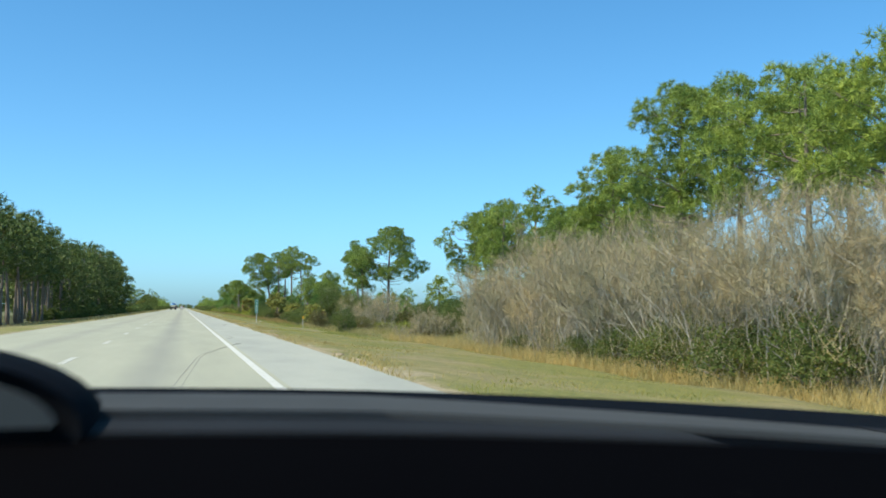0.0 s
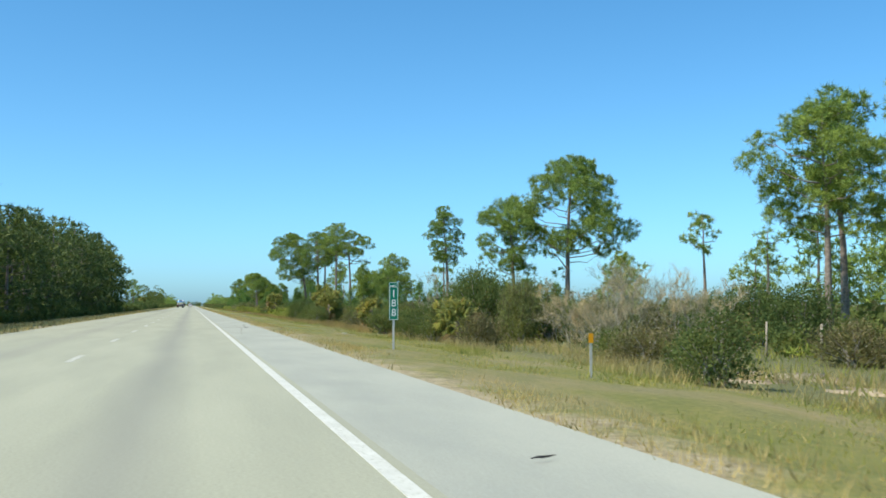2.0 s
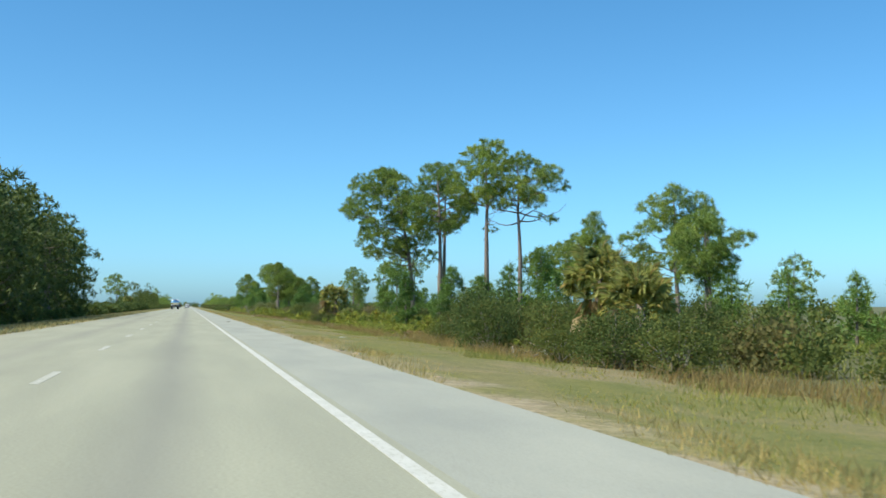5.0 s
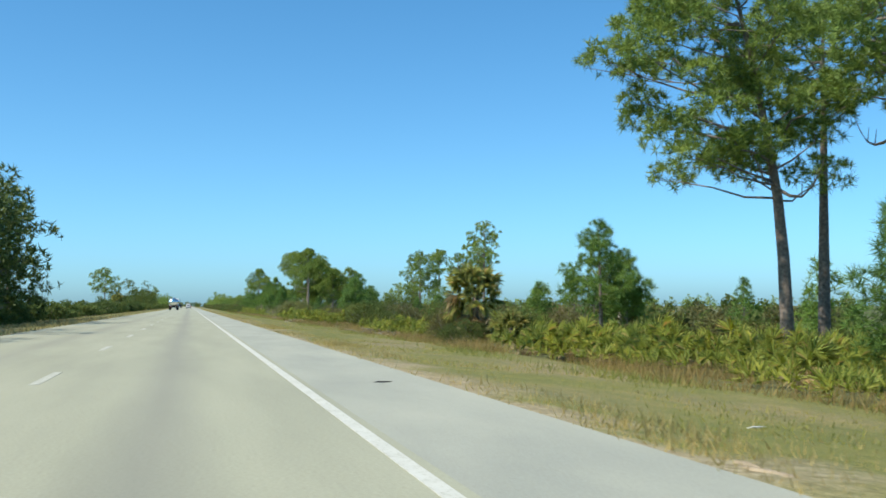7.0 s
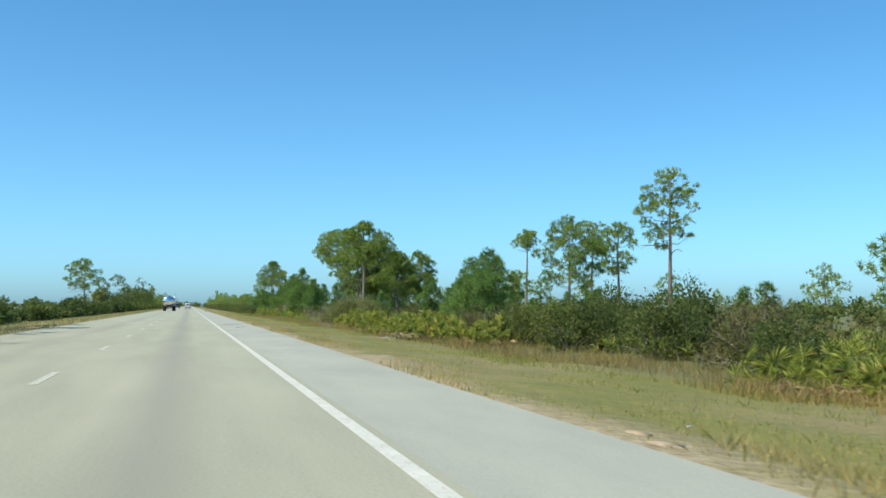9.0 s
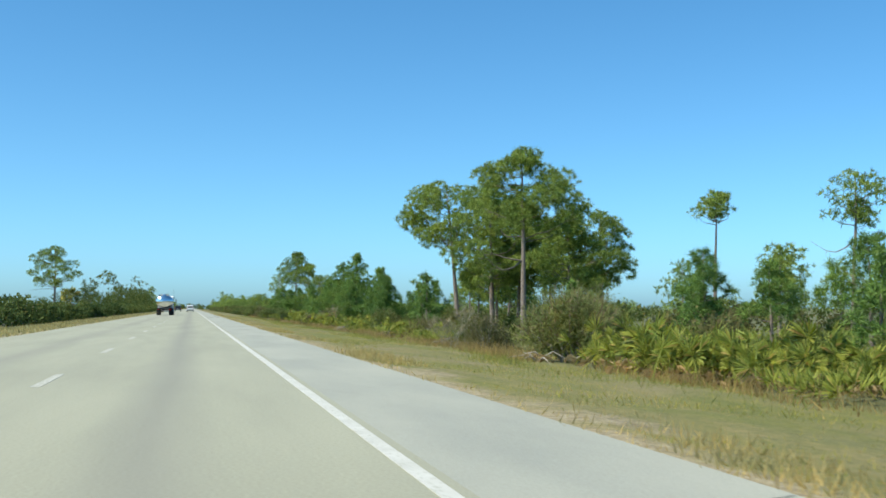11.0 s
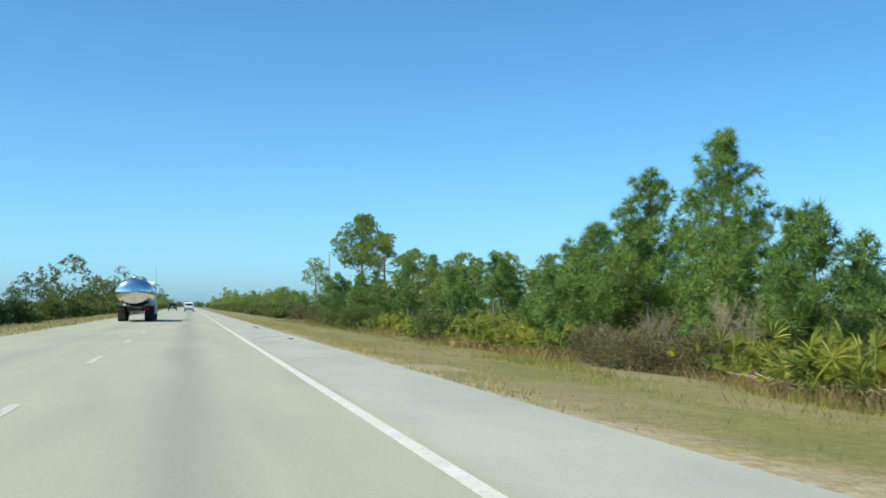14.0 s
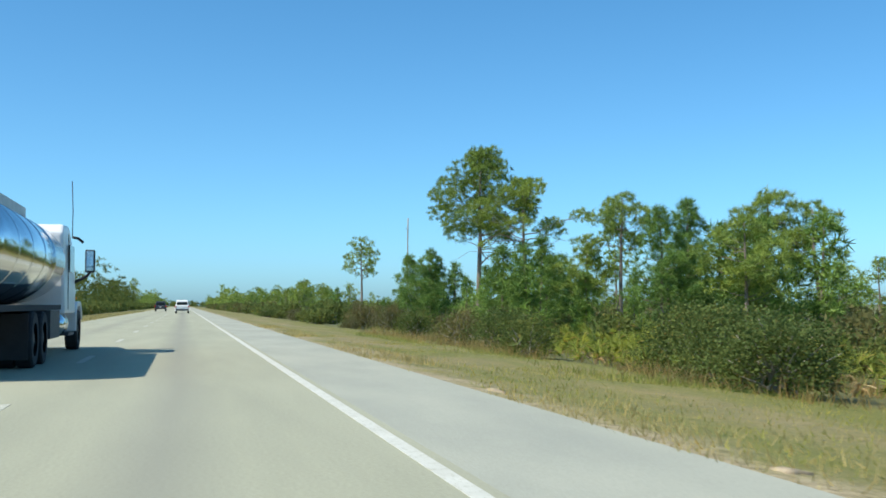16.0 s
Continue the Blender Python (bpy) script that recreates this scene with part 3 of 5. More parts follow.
FAR = [pine_meshes(560 + k, 7.0, 0.8, 2.7, "round", 0.8, grain=5.2)[2:] for k in range(3)]
# FARDARK fills the wood's inside with the same shade-toned needles.
FARDARK = [pine_meshes(570 + k, 12.0, 1.0, 4.1, "round", 0.8, SHADEWOOD, grain=5.0)[2:] for k in range(3)]
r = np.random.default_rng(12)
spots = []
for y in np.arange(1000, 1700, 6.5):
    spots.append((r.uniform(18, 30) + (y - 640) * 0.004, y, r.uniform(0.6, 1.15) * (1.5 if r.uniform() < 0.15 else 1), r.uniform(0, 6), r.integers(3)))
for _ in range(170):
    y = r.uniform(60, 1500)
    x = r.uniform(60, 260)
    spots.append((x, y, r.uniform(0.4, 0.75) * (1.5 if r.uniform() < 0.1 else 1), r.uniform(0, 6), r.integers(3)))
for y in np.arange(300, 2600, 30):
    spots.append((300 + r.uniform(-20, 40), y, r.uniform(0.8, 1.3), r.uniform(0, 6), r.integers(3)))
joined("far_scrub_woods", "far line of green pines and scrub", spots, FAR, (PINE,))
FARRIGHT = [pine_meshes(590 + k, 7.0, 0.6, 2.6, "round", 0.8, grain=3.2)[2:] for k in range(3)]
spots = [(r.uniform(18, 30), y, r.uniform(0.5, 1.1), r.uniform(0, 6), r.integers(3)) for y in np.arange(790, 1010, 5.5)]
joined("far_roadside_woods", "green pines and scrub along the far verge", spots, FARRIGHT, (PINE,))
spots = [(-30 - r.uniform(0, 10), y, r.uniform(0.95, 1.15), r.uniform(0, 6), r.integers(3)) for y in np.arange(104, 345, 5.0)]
joined("deep_wood", "interior of the dense pine wood, shade in its needle colour", spots, FARDARK, (SHADEWOOD,))
# SHRUB's darker green stands in for the shaded side of these pines.
FARLEFT = [pine_meshes(580 + k, 7.0, 0.8, 2.8, "round", 0.8, SHRUB, grain=3.2)[2:] for k in range(3)]
spots = [(-21 - r.uniform(0, 12), y, r.uniform(0.6, 1.25) * (1.7 if r.uniform() < 0.12 else 1), r.uniform(0, 6), r.integers(3)) for y in np.arange(660, 1100, 6.0)]
joined("far_left_woods", "far trees across the highway", spots, FARLEFT, (SHRUB,))
spots = [(-21 - r.uniform(0, 12), y, r.uniform(0.7, 1.25) * (1.7 if r.uniform() < 0.12 else 1), r.uniform(0, 6), r.integers(3)) for y in np.arange(1100, 1900, 6.5)]
joined("far_left_woods", "far trees across the highway", spots, FAR, (PINE,))

# ---- shrubs ----
def shrub_meshes(seed, radius, height, count=4000, leaf=0.06, mat=None, loose=0.0, twigs=0, n=34, slim=False):
    """Stems, foliage and, on half-bare shrubs, a haze of thin twigs."""
    r = np.random.default_rng(seed)
    g, s, t = Geo(), Geo(), Geo()
    d = unit(r, n)
    d[:, 2] = np.abs(d[:, 2]) - 0.36
    c = d * np.array([radius * 0.72, radius * 0.72, height * 0.62]) * r.uniform(0.45, 1.0, (n, 1)) + np.array([0, 0, height * 0.28])
    for k in range(n):
        if k % 2 == 0:
            s.tube([(r.normal() * 0.15, r.normal() * 0.15, -0.15), c[k] * np.array([0.5, 0.5, 0.6]), c[k]], [0.035, 0.022, 0.008], 4, False)
    inner = unit(r, 70)
    inner[:, 2] = np.abs(inner[:, 2])
    spikes(g, inner * np.array([radius * 0.5, radius * 0.5, height * 0.5]) * r.uniform(0.2, 1.0, (70, 1)), unit(r, 70), np.full(70, 0.2 * radius), np.full(70, 0.1 * radius), r)
    per = count // n
    o = unit(r, n * per)
    size = np.repeat(r.uniform(0.26, 0.42, n) * radius, per)[:, None]
    depth = r.uniform(0.3, 1.05 + loose, (n * per, 1))
    at = np.repeat(c, per, axis=0) + o * size * depth * np.array([1, 1, 0.8])
    grown = leaf * np.where(depth[:, 0] < 0.78, 1.5, 1.0)
    at[:, 2] = np.maximum(at[:, 2], 0.03)
    dr = o * 0.7 + unit(r, n * per) * 0.8 + np.array([0, 0, 0.25])
    dr /= np.linalg.norm(dr, axis=1)[:, None]
    if slim:
        spikes(g, at, dr, r.uniform(0.8, 1.6, n * per) * grown, grown * 0.22, r)
    else:
        leaves(g, at, dr, r.uniform(0.6, 1.2, n * per) * grown, r.uniform(0.45, 0.8, n * per) * grown, r)
    if twigs:
        k = r.integers(0, n, twigs)
        d = c[k] / np.linalg.norm(c[k], axis=1)[:, None] + unit(r, twigs) * 0.7 + np.array([0, 0, 0.35])
        d /= np.linalg.norm(d, axis=1)[:, None]
        spikes(t, c[k] + unit(r, twigs) * 0.3 * radius * r.uniform(0, 1, (twigs, 1)), d, r.uniform(0.2, 0.6, twigs) * radius * 0.5, r.uniform(0.012, 0.022, twigs), r)
        return s.mesh("stem_mass", PALEBARK), g.mesh("foliage", mat or SHRUB), t.mesh("twig_mass", DULLTWIG)
    return s.mesh("stem_mass", PALEBARK), g.mesh("foliage", mat or SHRUB)


def plant_shrub(x, y, meshes, label, group, turn, scale, high=1.0, name="shrub", sink=0.0):
    e = thing(name, (x, y, ground_z(x) - sink), label, "shrub", group, turn, scale)
    e.scale.z *= high
    for part_name, me in zip(("stem_mass", "foliage", "twig_mass"), meshes):
        tagged(part(part_name, me, e), kind="" if part_name == "foliage" else "stuff")
    return e


OAKLEAF = leaf_material("oak_leaves", (0.074, 0.123, 0.046), (0.138, 0.198, 0.073), (0.19, 0.19, 0.07), rough=0.8, through_light=0.4)
COARSE = [shrub_meshes(680 + k, 1.5, 2.4, 1300, 0.15) for k in range(4)]
# Bushes across the highway are backlit; OAKLEAF's darker green supplies their shade.
SHADED = [shrub_meshes(684 + k, 1.5, 2.4, 1100, 0.17, OAKLEAF) for k in range(4)]
GREEN = [shrub_meshes(600 + k, 1.5, 2.4) for k in range(5)]
GREY = [shrub_meshes(620 + k, 1.5, 2.2, 4000, 0.062, GREYSHRUB, 0.15, 900, 50) for k in range(4)]
OAK = [shrub_meshes(690 + k, 1.5, 2.4, 9800, 0.047, OAKLEAF, n=70) for k in range(2)]
WILLOWLEAF = leaf_material("willow_leaves", (0.17, 0.21, 0.08), (0.33, 0.37, 0.16), rough=0.8)
WILLOW = [shrub_meshes(693 + k, 1.5, 2.4, 9000, 0.09, WILLOWLEAF, 0.2, 1200, 50, True) for k in range(2)]
r = np.random.default_rng(31)


def shrub(x, y, width, height, stock=None, label="dense dark green roadside shrub"):
    stock = stock or GREEN
    w = width / 2 / 1.5
    return plant_shrub(x, y, stock[r.integers(len(stock))], label, "roadside shrubs", r.uniform(0, 360), w, height / 2.4 / w)


GREYLABEL = "grey-green half-bare scrub bush"
# near the dirt gap and the marker
shrub(12.3, 85.0, 3.0, 2.6)
shrub(13.4, 88.5, 2.2, 1.8)
for x, y, w, h in ((15.6, 71.0, 2.6, 1.5), (17.5, 74.5, 3.2, 1.9), (19.0, 79.0, 3.6, 2.2), (20.5, 86.0, 3.6, 2.4), (22.0, 94.0, 4.0, 2.4), (21.0, 73.0, 3.6, 2.6)):
    shrub(x, y, w, h, GREY, GREYLABEL)
shrub(15.5, 96.0, 4.0, 2.0, GREY, GREYLABEL)
shrub(16.2, 101.0, 3.4, 1.8)
shrub(16.2, 121.5, 5.2, 5.8, OAK, "large dark broadleaf evergreen tree-shrub")
shrub(16.9, 124.0, 5.6, 6.2, OAK, "large dark broadleaf evergreen tree-shrub")
shrub(18.5, 126.0, 4.0, 4.6)
shrub(18.0, 131.0, 6.0, 5.6, OAK, "large dark broadleaf evergreen tree-shrub")
shrub(20.0, 125.0, 6.0, 5.2, OAK, "large dark broadleaf evergreen tree-shrub")
shrub(19.5, 119.0, 5.0, 4.6)
shrub(19.5, 112.5, 4.6, 3.8)
shrub(17.3, 117.3, 3.4, 5.0, WILLOW, "feathery light green willow shrub")
shrub(13.0, 119.5, 2.6, 2.2)
shrub(12.6, 123.5, 2.6, 2.0)
shrub(13.5, 111.0, 3.0, 2.6, GREY, GREYLABEL)
shrub(14.5, 130.0, 3.5, 3.4)
shrub(13.0, 136.0, 3.6, 2.4)
shrub(14.5, 141.0, 4.0, 2.8)
shrub(16.0, 149.0, 4.0, 3.2)
shrub(15.0, 160.0, 3.6, 2.2, GREY, "reddish grey leafless bush")
shrub(17.0, 172.0, 4.0, 3.6)
shrub(13.8, 186.5, 4.6, 3.0, OAK)
shrub(13.4, 191.0, 3.0, 2.0)
shrub(13.6, 181.5, 3.6, 2.6)
shrub(13.4, 200.5, 4.0, 3.6, OAK)
shrub(14.8, 196.0, 3.8, 3.6)
shrub(14.6, 206.5, 4.6, 4.5, OAK)
shrub(15.4, 211.5, 4.4, 4.4)
shrub(14.6, 216.0, 2.6, 1.6)
for x, y, w, h in ((26.0, 104.0, 5.0, 4.4), (28.0, 112.0, 5.5, 4.8), (24.5, 110.0, 4.5, 4.0), (22.0, 84.0, 5.0, 4.4), (24.5, 90.0, 5.0, 4.2), (25.0, 79.0, 5.0, 4.8)):
    shrub(x, y, w, h, OAK, "dark evergreen bush below the pines")
# after the four pines
shrub(18.6, 266.0, 4.4, 3.2, GREY, GREYLABEL)
shrub(18.0, 271.0, 3.6, 3.0)
shrub(14.6, 276.0, 3.6, 3.0, GREY, GREYLABEL)
shrub(13.6, 270.5, 2.4, 1.8)
shrub(15.2, 273.0, 3.0, 2.0)
shrub(17.6, 276.5, 4.0, 2.6, GREY, GREYLABEL)
shrub(16.2, 302.0, 3.6, 2.8)
shrub(17.6, 314.0, 4.8, 3.6)
shrub(18.2, 322.0, 4.4, 3.4)
shrub(16.0, 337.0, 3.6, 2.8, GREY, GREYLABEL)
shrub(17.0, 331.0, 4.0, 3.4)
shrub(14.0, 344.0, 2.6, 2.0)
shrub(14.4, 376.5, 5.0, 4.0, WILLOW, "tall grey-green willow scrub beside palmettos")
shrub(16.4, 380.0, 4.2, 4.2, WILLOW, "feathery light green willow shrub")
shrub(14.8, 390.0, 3.6, 2.6, GREY, GREYLABEL)
shrub(15.2, 396.0, 2.6, 2.2)
shrub(15.0, 407.0, 3.6, 2.2, GREY, GREYLABEL)
shrub(15.0, 422.6, 4.0, 3.0)
shrub(16.0, 434.0, 2.6, 2.0)
for x, y, w, h in ((15.6, 462.0, 4.0, 2.9), (14.4, 465.0, 3.4, 2.1), (12.8, 458.2, 3.0, 1.9), (13.6, 461.6, 3.2, 1.8), (15.0, 457.5, 3.4, 2.4)):
    shrub(x, y, w, h, GREY, GREYLABEL)
shrub(11.6, 481.5, 3.0, 2.7)
shrub(12.0, 501.0, 2.2, 1.6)
shrub(11.8, 508.6, 4.2, 2.6, OAK)
shrub(13.2, 513.0, 4.6, 3.0, OAK)
shrub(14.2, 517.5, 4.4, 3.2, OAK)
shrub(13.6, 535.5, 4.6, 2.9, OAK)
shrub(12.0, 526.5, 3.4, 2.5)
shrub(13.0, 540.0, 3.6, 2.8, GREY, GREYLABEL)
shrub(14.0, 556.0, 4.0, 3.0)
for y0, y1, step, x0, x1 in ((128, 232, 4.8, 16.5, 21.5), (288, 334, 4.8, 16.5, 21.0), (424, 500, 8.0, 16.0, 19.5)):
    for y in np.arange(y0, y1, step):
        high = r.uniform(2.2, 4.0) + (0.9 if 296 < y < 340 else -0.6 if y > 420 else 0.0)
        stock, label = (GREY, GREYLABEL) if r.uniform() < 0.2 else (GREEN, "dense dark green scrub oak bush")
        shrub(r.uniform(x0, x1), y + r.uniform(-1.5, 1.5), high * r.uniform(1.0, 1.4), high, stock, label)
ROUGH = [shrub_meshes(660 + k, 1.5, 2.4, 180, 0.31)[1:] for k in range(3)]
ROUGHGREY = [shrub_meshes(670 + k, 1.5, 2.4, 180, 0.29, GREYSHRUB, 0.05)[1:] for k in range(3)]
for y in np.arange(345, 640, 5.2):
    shrub(-17.4 + r.uniform(-2.0, 0.8), y, r.uniform(3, 6), r.uniform(1.8, 4.4), SHADED, "bush across the highway, shade in its leaf colour")
for y in np.arange(150, 345, 6.5):
    shrub(-16.6 + r.uniform(-1.2, 0.4), y, r.uniform(3, 4.5), r.uniform(1.6, 3.2), COARSE, "shaded undergrowth bush below the pines")
for y in np.arange(562, 690, 5.0):
    wide = r.uniform(2.4, 5)
    shrub(14.8 + r.uniform(-1.6, 2.8), y + r.uniform(-2, 2), wide, wide * r.uniform(0.5, 0.85), COARSE if r.uniform() < 0.5 else GREY, "far roadside scrub bush")
for stock, mat, seed in ((ROUGH, SHRUB, 71), (ROUGHGREY, GREYSHRUB, 72)):
    q = np.random.default_rng(seed)
    spots = [(q.uniform(14, 17.5), y + q.uniform(-4, 4), q.uniform(0.9, 1.7), q.uniform(0, 6), q.integers(3)) for y in np.arange(690, 1200, 7.0)]
    if mat is SHRUB:
        spots += [(q.uniform(-22, -17), y + q.uniform(-4, 4), q.uniform(1.2, 1.7), q.uniform(0, 6), q.integers(3)) for y in np.arange(630, 1300, 6.0)]
    spots += [(q.uniform(18, 60), q.uniform(80, 640), q.uniform(0.5, 1.1), q.uniform(0, 6), q.integers(3)) for _ in range(95)]
    spots += [(q.uniform(34, 80), q.uniform(60, 700), q.uniform(0.9, 1.5), q.uniform(0, 6), q.integers(3)) for _ in range(95)]
    if mat is SHRUB:
        spots += [(q.uniform(95, 150), y, q.uniform(1.5, 2.4), q.uniform(0, 6), q.integers(3)) for y in np.arange(60, 1300, 6.5)]
        spots += [(x + q.uniform(-4, 4), q.uniform(1500, 1950), q.uniform(2.4, 4.2), q.uniform(0, 6), q.integers(3)) for x in np.arange(-300, 330, 3.5)]
    joined("scrub", "low green and grey scrub bushes in open land", spots, stock, (mat,))


MEDIUM = [shrub_meshes(730 + k, 1.5, 2.4, 700, 0.135)[1:] for k in range(3)]
MEDIUMGREY = [shrub_meshes(740 + k, 1.5, 2.4, 700, 0.13, GREYSHRUB, 0.15)[1:] for k in range(3)]
for stock, mat, seed in ((MEDIUM, SHRUB, 75), (MEDIUMGREY, GREYSHRUB, 76)):
    q = np.random.default_rng(seed)
    spots = []
    for y0, y1, step, x0, x1 in ((76, 126, 5.0, 20, 30), (127, 230, 4.0, 16.5, 23), (258, 420, 5.5, 19, 27), (420, 560, 8.0, 18, 26)):
        spots += [(q.uniform(x0, x1), y + q.uniform(-2, 2), q.uniform(0.7, 1.25), q.uniform(0, 6), q.integers(3)) for y in np.arange(y0, y1, step)]
    joined("back_scrub", "mixed green and grey scrub behind the verge", spots, stock, (mat,))

# ---- leafless thicket ----
def thicket_meshes(seed, height, spread):
    r = np.random.default_rng(seed)
    g, w = Geo(), Geo()

    def grow(p, d, ln, rad, level):
        d = d / np.linalg.norm(d)
        mid = p + d * ln * 0.5 + r.normal(size=3) * ln * 0.13
        q = p + d * ln + r.normal(size=3) * ln * 0.1
        g.tube([p, mid, q] if level < 2 else [p, q], [rad, rad * 0.8, rad * 0.55] if level < 2 else [rad, rad * 0.5], 3, False)
        if level >= 3:
            n = 20
            at = p + (q - p) * r.uniform(0.1, 1.0, (n, 1))
            o = unit(r, n) * 0.9 + d * 0.8 + np.array([0, 0, 0.3])
            o /= np.linalg.norm(o, axis=1)[:, None]
            spikes(w, at, o, r.uniform(0.15, 0.5, n), r.uniform(0.006, 0.012, n), r)
            return
        for _ in range(3 if level else 4):
            b = p + (q - p) * r.uniform(0.45, 1.0)
            grow(b, d + unit(r, 1)[0] * 0.8 + np.array([0, 0, 0.3]), ln * r.uniform(0.5, 0.75), rad * 0.55, level + 1)

    for _ in range(7):
        a = r.uniform(0, 2 * math.pi)
        foot = np.array([math.cos(a), math.sin(a), 0]) * r.uniform(0, 0.5 * spread)
        grow(foot - np.array([0, 0, 0.2]), np.array([math.cos(a) * 0.34, math.sin(a) * 0.34, 1.0]), height * r.uniform(0.3, 0.48), 0.022, 0)
    low = 420
    a = r.uniform(0, 6.28, low)
    at = np.stack([np.cos(a), np.sin(a), np.zeros(low)], 1) * r.uniform(0.2, 1.5, (low, 1)) * spread * 0.7 + np.array([0, 0, 1]) * r.uniform(-0.1, height * 0.3, (low, 1))
    d = unit(r, low) * 0.8 + np.array([0, 0, 0.8])
    spikes(w, at, d / np.linalg.norm(d, axis=1)[:, None], r.uniform(0.3, 0.9, low), r.uniform(0.007, 0.014, low), r)
    return g.mesh("branchwork", PALEBARK), w.mesh("twig_mass", TWIG)


BARE = [thicket_meshes(700 + k, 5.0, 1.6) for k in range(4)]


def bare(x, y, height):
    e = thing("bare_shrub", (x, y, ground_z(x)), "leafless grey-brown tangled thicket shrub", "shrub", "leafless thicket", r.uniform(0, 360), height / 5.0)
    for part_name, me in zip(("branchwork", "twig_mass"), BARE[r.integers(4)]):
        tagged(part(part_name, me, e), kind="stuff")


for y in np.arange(16, 63, 2.4):
    for row in range(2):
        if y > 58 and row == 0:
            continue
        bare(15.2 + 2.0 * row + r.uniform(-0.6, 0.6), y + r.uniform(-1, 1), (r.uniform(4.4, 5.6) + 0.6 * row + (0.9 if y < 46 else 0.0)) * float(np.interp(y, (50, 64), (1.0, 0.7))))
for x, y, h in ((17.5, 102.5, 4.4), (16.8, 106.0, 4.6), (18.4, 98.5, 4.0), (19.0, 110.0, 5.2), (20.5, 150.0, 5.5), (17.0, 124.5, 3.4), (15.5, 66.0, 2.4), (13.2, 65.0, 1.9), (14.6, 68.5, 2.8), (13.2, 391.5, 3.0), (13.6, 459.5, 2.4), (15.8, 456.5, 3.4)):
    bare(x, y, h)
for k in range(15):
    shrub(20.5 + r.uniform(-1.5, 2.5), 24 + 3.3 * k, r.uniform(3, 4.5), r.uniform(2.4, 4.0), COARSE, "olive undergrowth bush behind the bare thicket")
for x, y, w, h in ((14.6, 23.0, 4.0, 2.8), (14.6, 27.0, 4.0, 2.6), (14.4, 31.0, 3.4, 2.2), (14.8, 35.5, 3.0, 2.0), (15.0, 40.0, 2.8, 1.6), (15.2, 48.0, 2.6, 1.3), (16.0, 26.0, 4.0, 3.4), (16.2, 33.0, 4.0, 3.2)):
    shrub(x, y, w, h, None, "green bush at the foot of the bare thicket")


# ---- palms and palmettos ----
def fan_mesh(seed, size, rays, mat, droop=0.25, spread=2.3, blade=0.045, stem=0.8):
    """One fan-shaped palm leaf on its stalk, growing along +y from the origin."""
    r = np.random.default_rng(seed)
    g = Geo()
    stalk = size * stem
    g.tube([(0, 0, 0), (0, stalk * 0.5, stalk * 0.05), (0, stalk, 0)], [0.016, 0.012, 0.008], 3, False)
    for k in range(rays):
        a = (k / (rays - 1) - 0.5) * spread
        ln = size * (0.62 + 0.25 * math.cos(a)) * r.uniform(0.9, 1.08)
        d = np.array([math.sin(a), math.cos(a), 0])
        side = np.array([d[1], -d[0], 0]) * size * blade
        p = np.array([0, stalk, 0])
        up = np.array([0, 0, 1.0])
        hang = droop * (0.45 + 1.3 * abs(math.sin(a)) ** 2)
        m = p + d * ln * 0.55 + up * ln * (0.04 * (1 if k % 2 else -1) - 0.22 * hang)
        q = p + d * ln * (1 - 0.25 * hang) - up * ln * hang * r.uniform(0.7, 1.3)
        g.add([p, m + side, q, m - side], [(0, 1, 2), (0, 2, 3)])
    return g.mesh("frond", mat)


def aim(az, el, roll=0.0):
    return Matrix.Rotation(az, 4, "Z") @ Matrix.Rotation(el, 4, "X") @ Matrix.Rotation(roll, 4, "Y")


FAN = [fan_mesh(800 + k, 0.43, 20, PALMETTO, 0.2 + 0.1 * k, 3.8, 0.026, 1.35) for k in range(4)]
DRYFAN = [fan_mesh(810 + k, 0.42, 12, DEADFROND, 0.6, 3.0, 0.03) for k in range(2)]
BIGFAN = [fan_mesh(820 + k, 0.62, 28, PALM, 0.25 + 0.12 * k, 4.4, 0.018, 1.6) for k in range(4)]
BIGDRY = [fan_mesh(830 + k, 0.85, 14, DEADFROND, 0.8, 2.6, 0.024, 1.0) for k in range(3)]


def palmetto_clump(seed):
    r = np.random.default_rng(seed)
    e = thing("saw_palmetto", (0, 0, 0), "yellow-green saw palmetto clump with fan leaves", "palmetto", "palmettos along the verge")
    for k in range(10):
        f = part("frond", FAN[k % 4], e)
        f.matrix_basis = Matrix.Translation((r.normal() * 0.55, r.normal() * 0.55, r.uniform(0.0, 0.3))) @ aim(r.uniform(0, 6.28), r.uniform(0.5, 1.5), r.uniform(-1.5, 1.5)) @ Matrix.Scale(r.uniform(0.7, 1.25), 4)
    for k in range(3):
        f = part("dead_frond", DRYFAN[k % 2], e, "dry brown fan leaf")
        f.matrix_basis = Matrix.Translation((r.normal() * 0.5, r.normal() * 0.5, 0.25)) @ aim(r.uniform(0, 6.28), r.uniform(-0.1, 0.25), r.normal() * 0.4)
    return e


CLUMPS = [palmetto_clump(900 + k) for k in range(4)]
placed = [0]


def palmettos(x0, x1, y0, y1, count, size=1.0):
    for _ in range(count):
        x, y = r.uniform(x0, x1), r.uniform(y0, y1)
        m = pose(x, y, ground_z(x) - 0.03, 0, 0, r.uniform(0, 360)) @ Matrix.Scale(size * r.uniform(0.8, 1.25), 4)
        k = placed[0]
        placed[0] += 1
        if k < 4:
            CLUMPS[k].matrix_basis = m
        else:
            copy_thing(CLUMPS[k % 4], Matrix.Identity(4)).matrix_basis = m


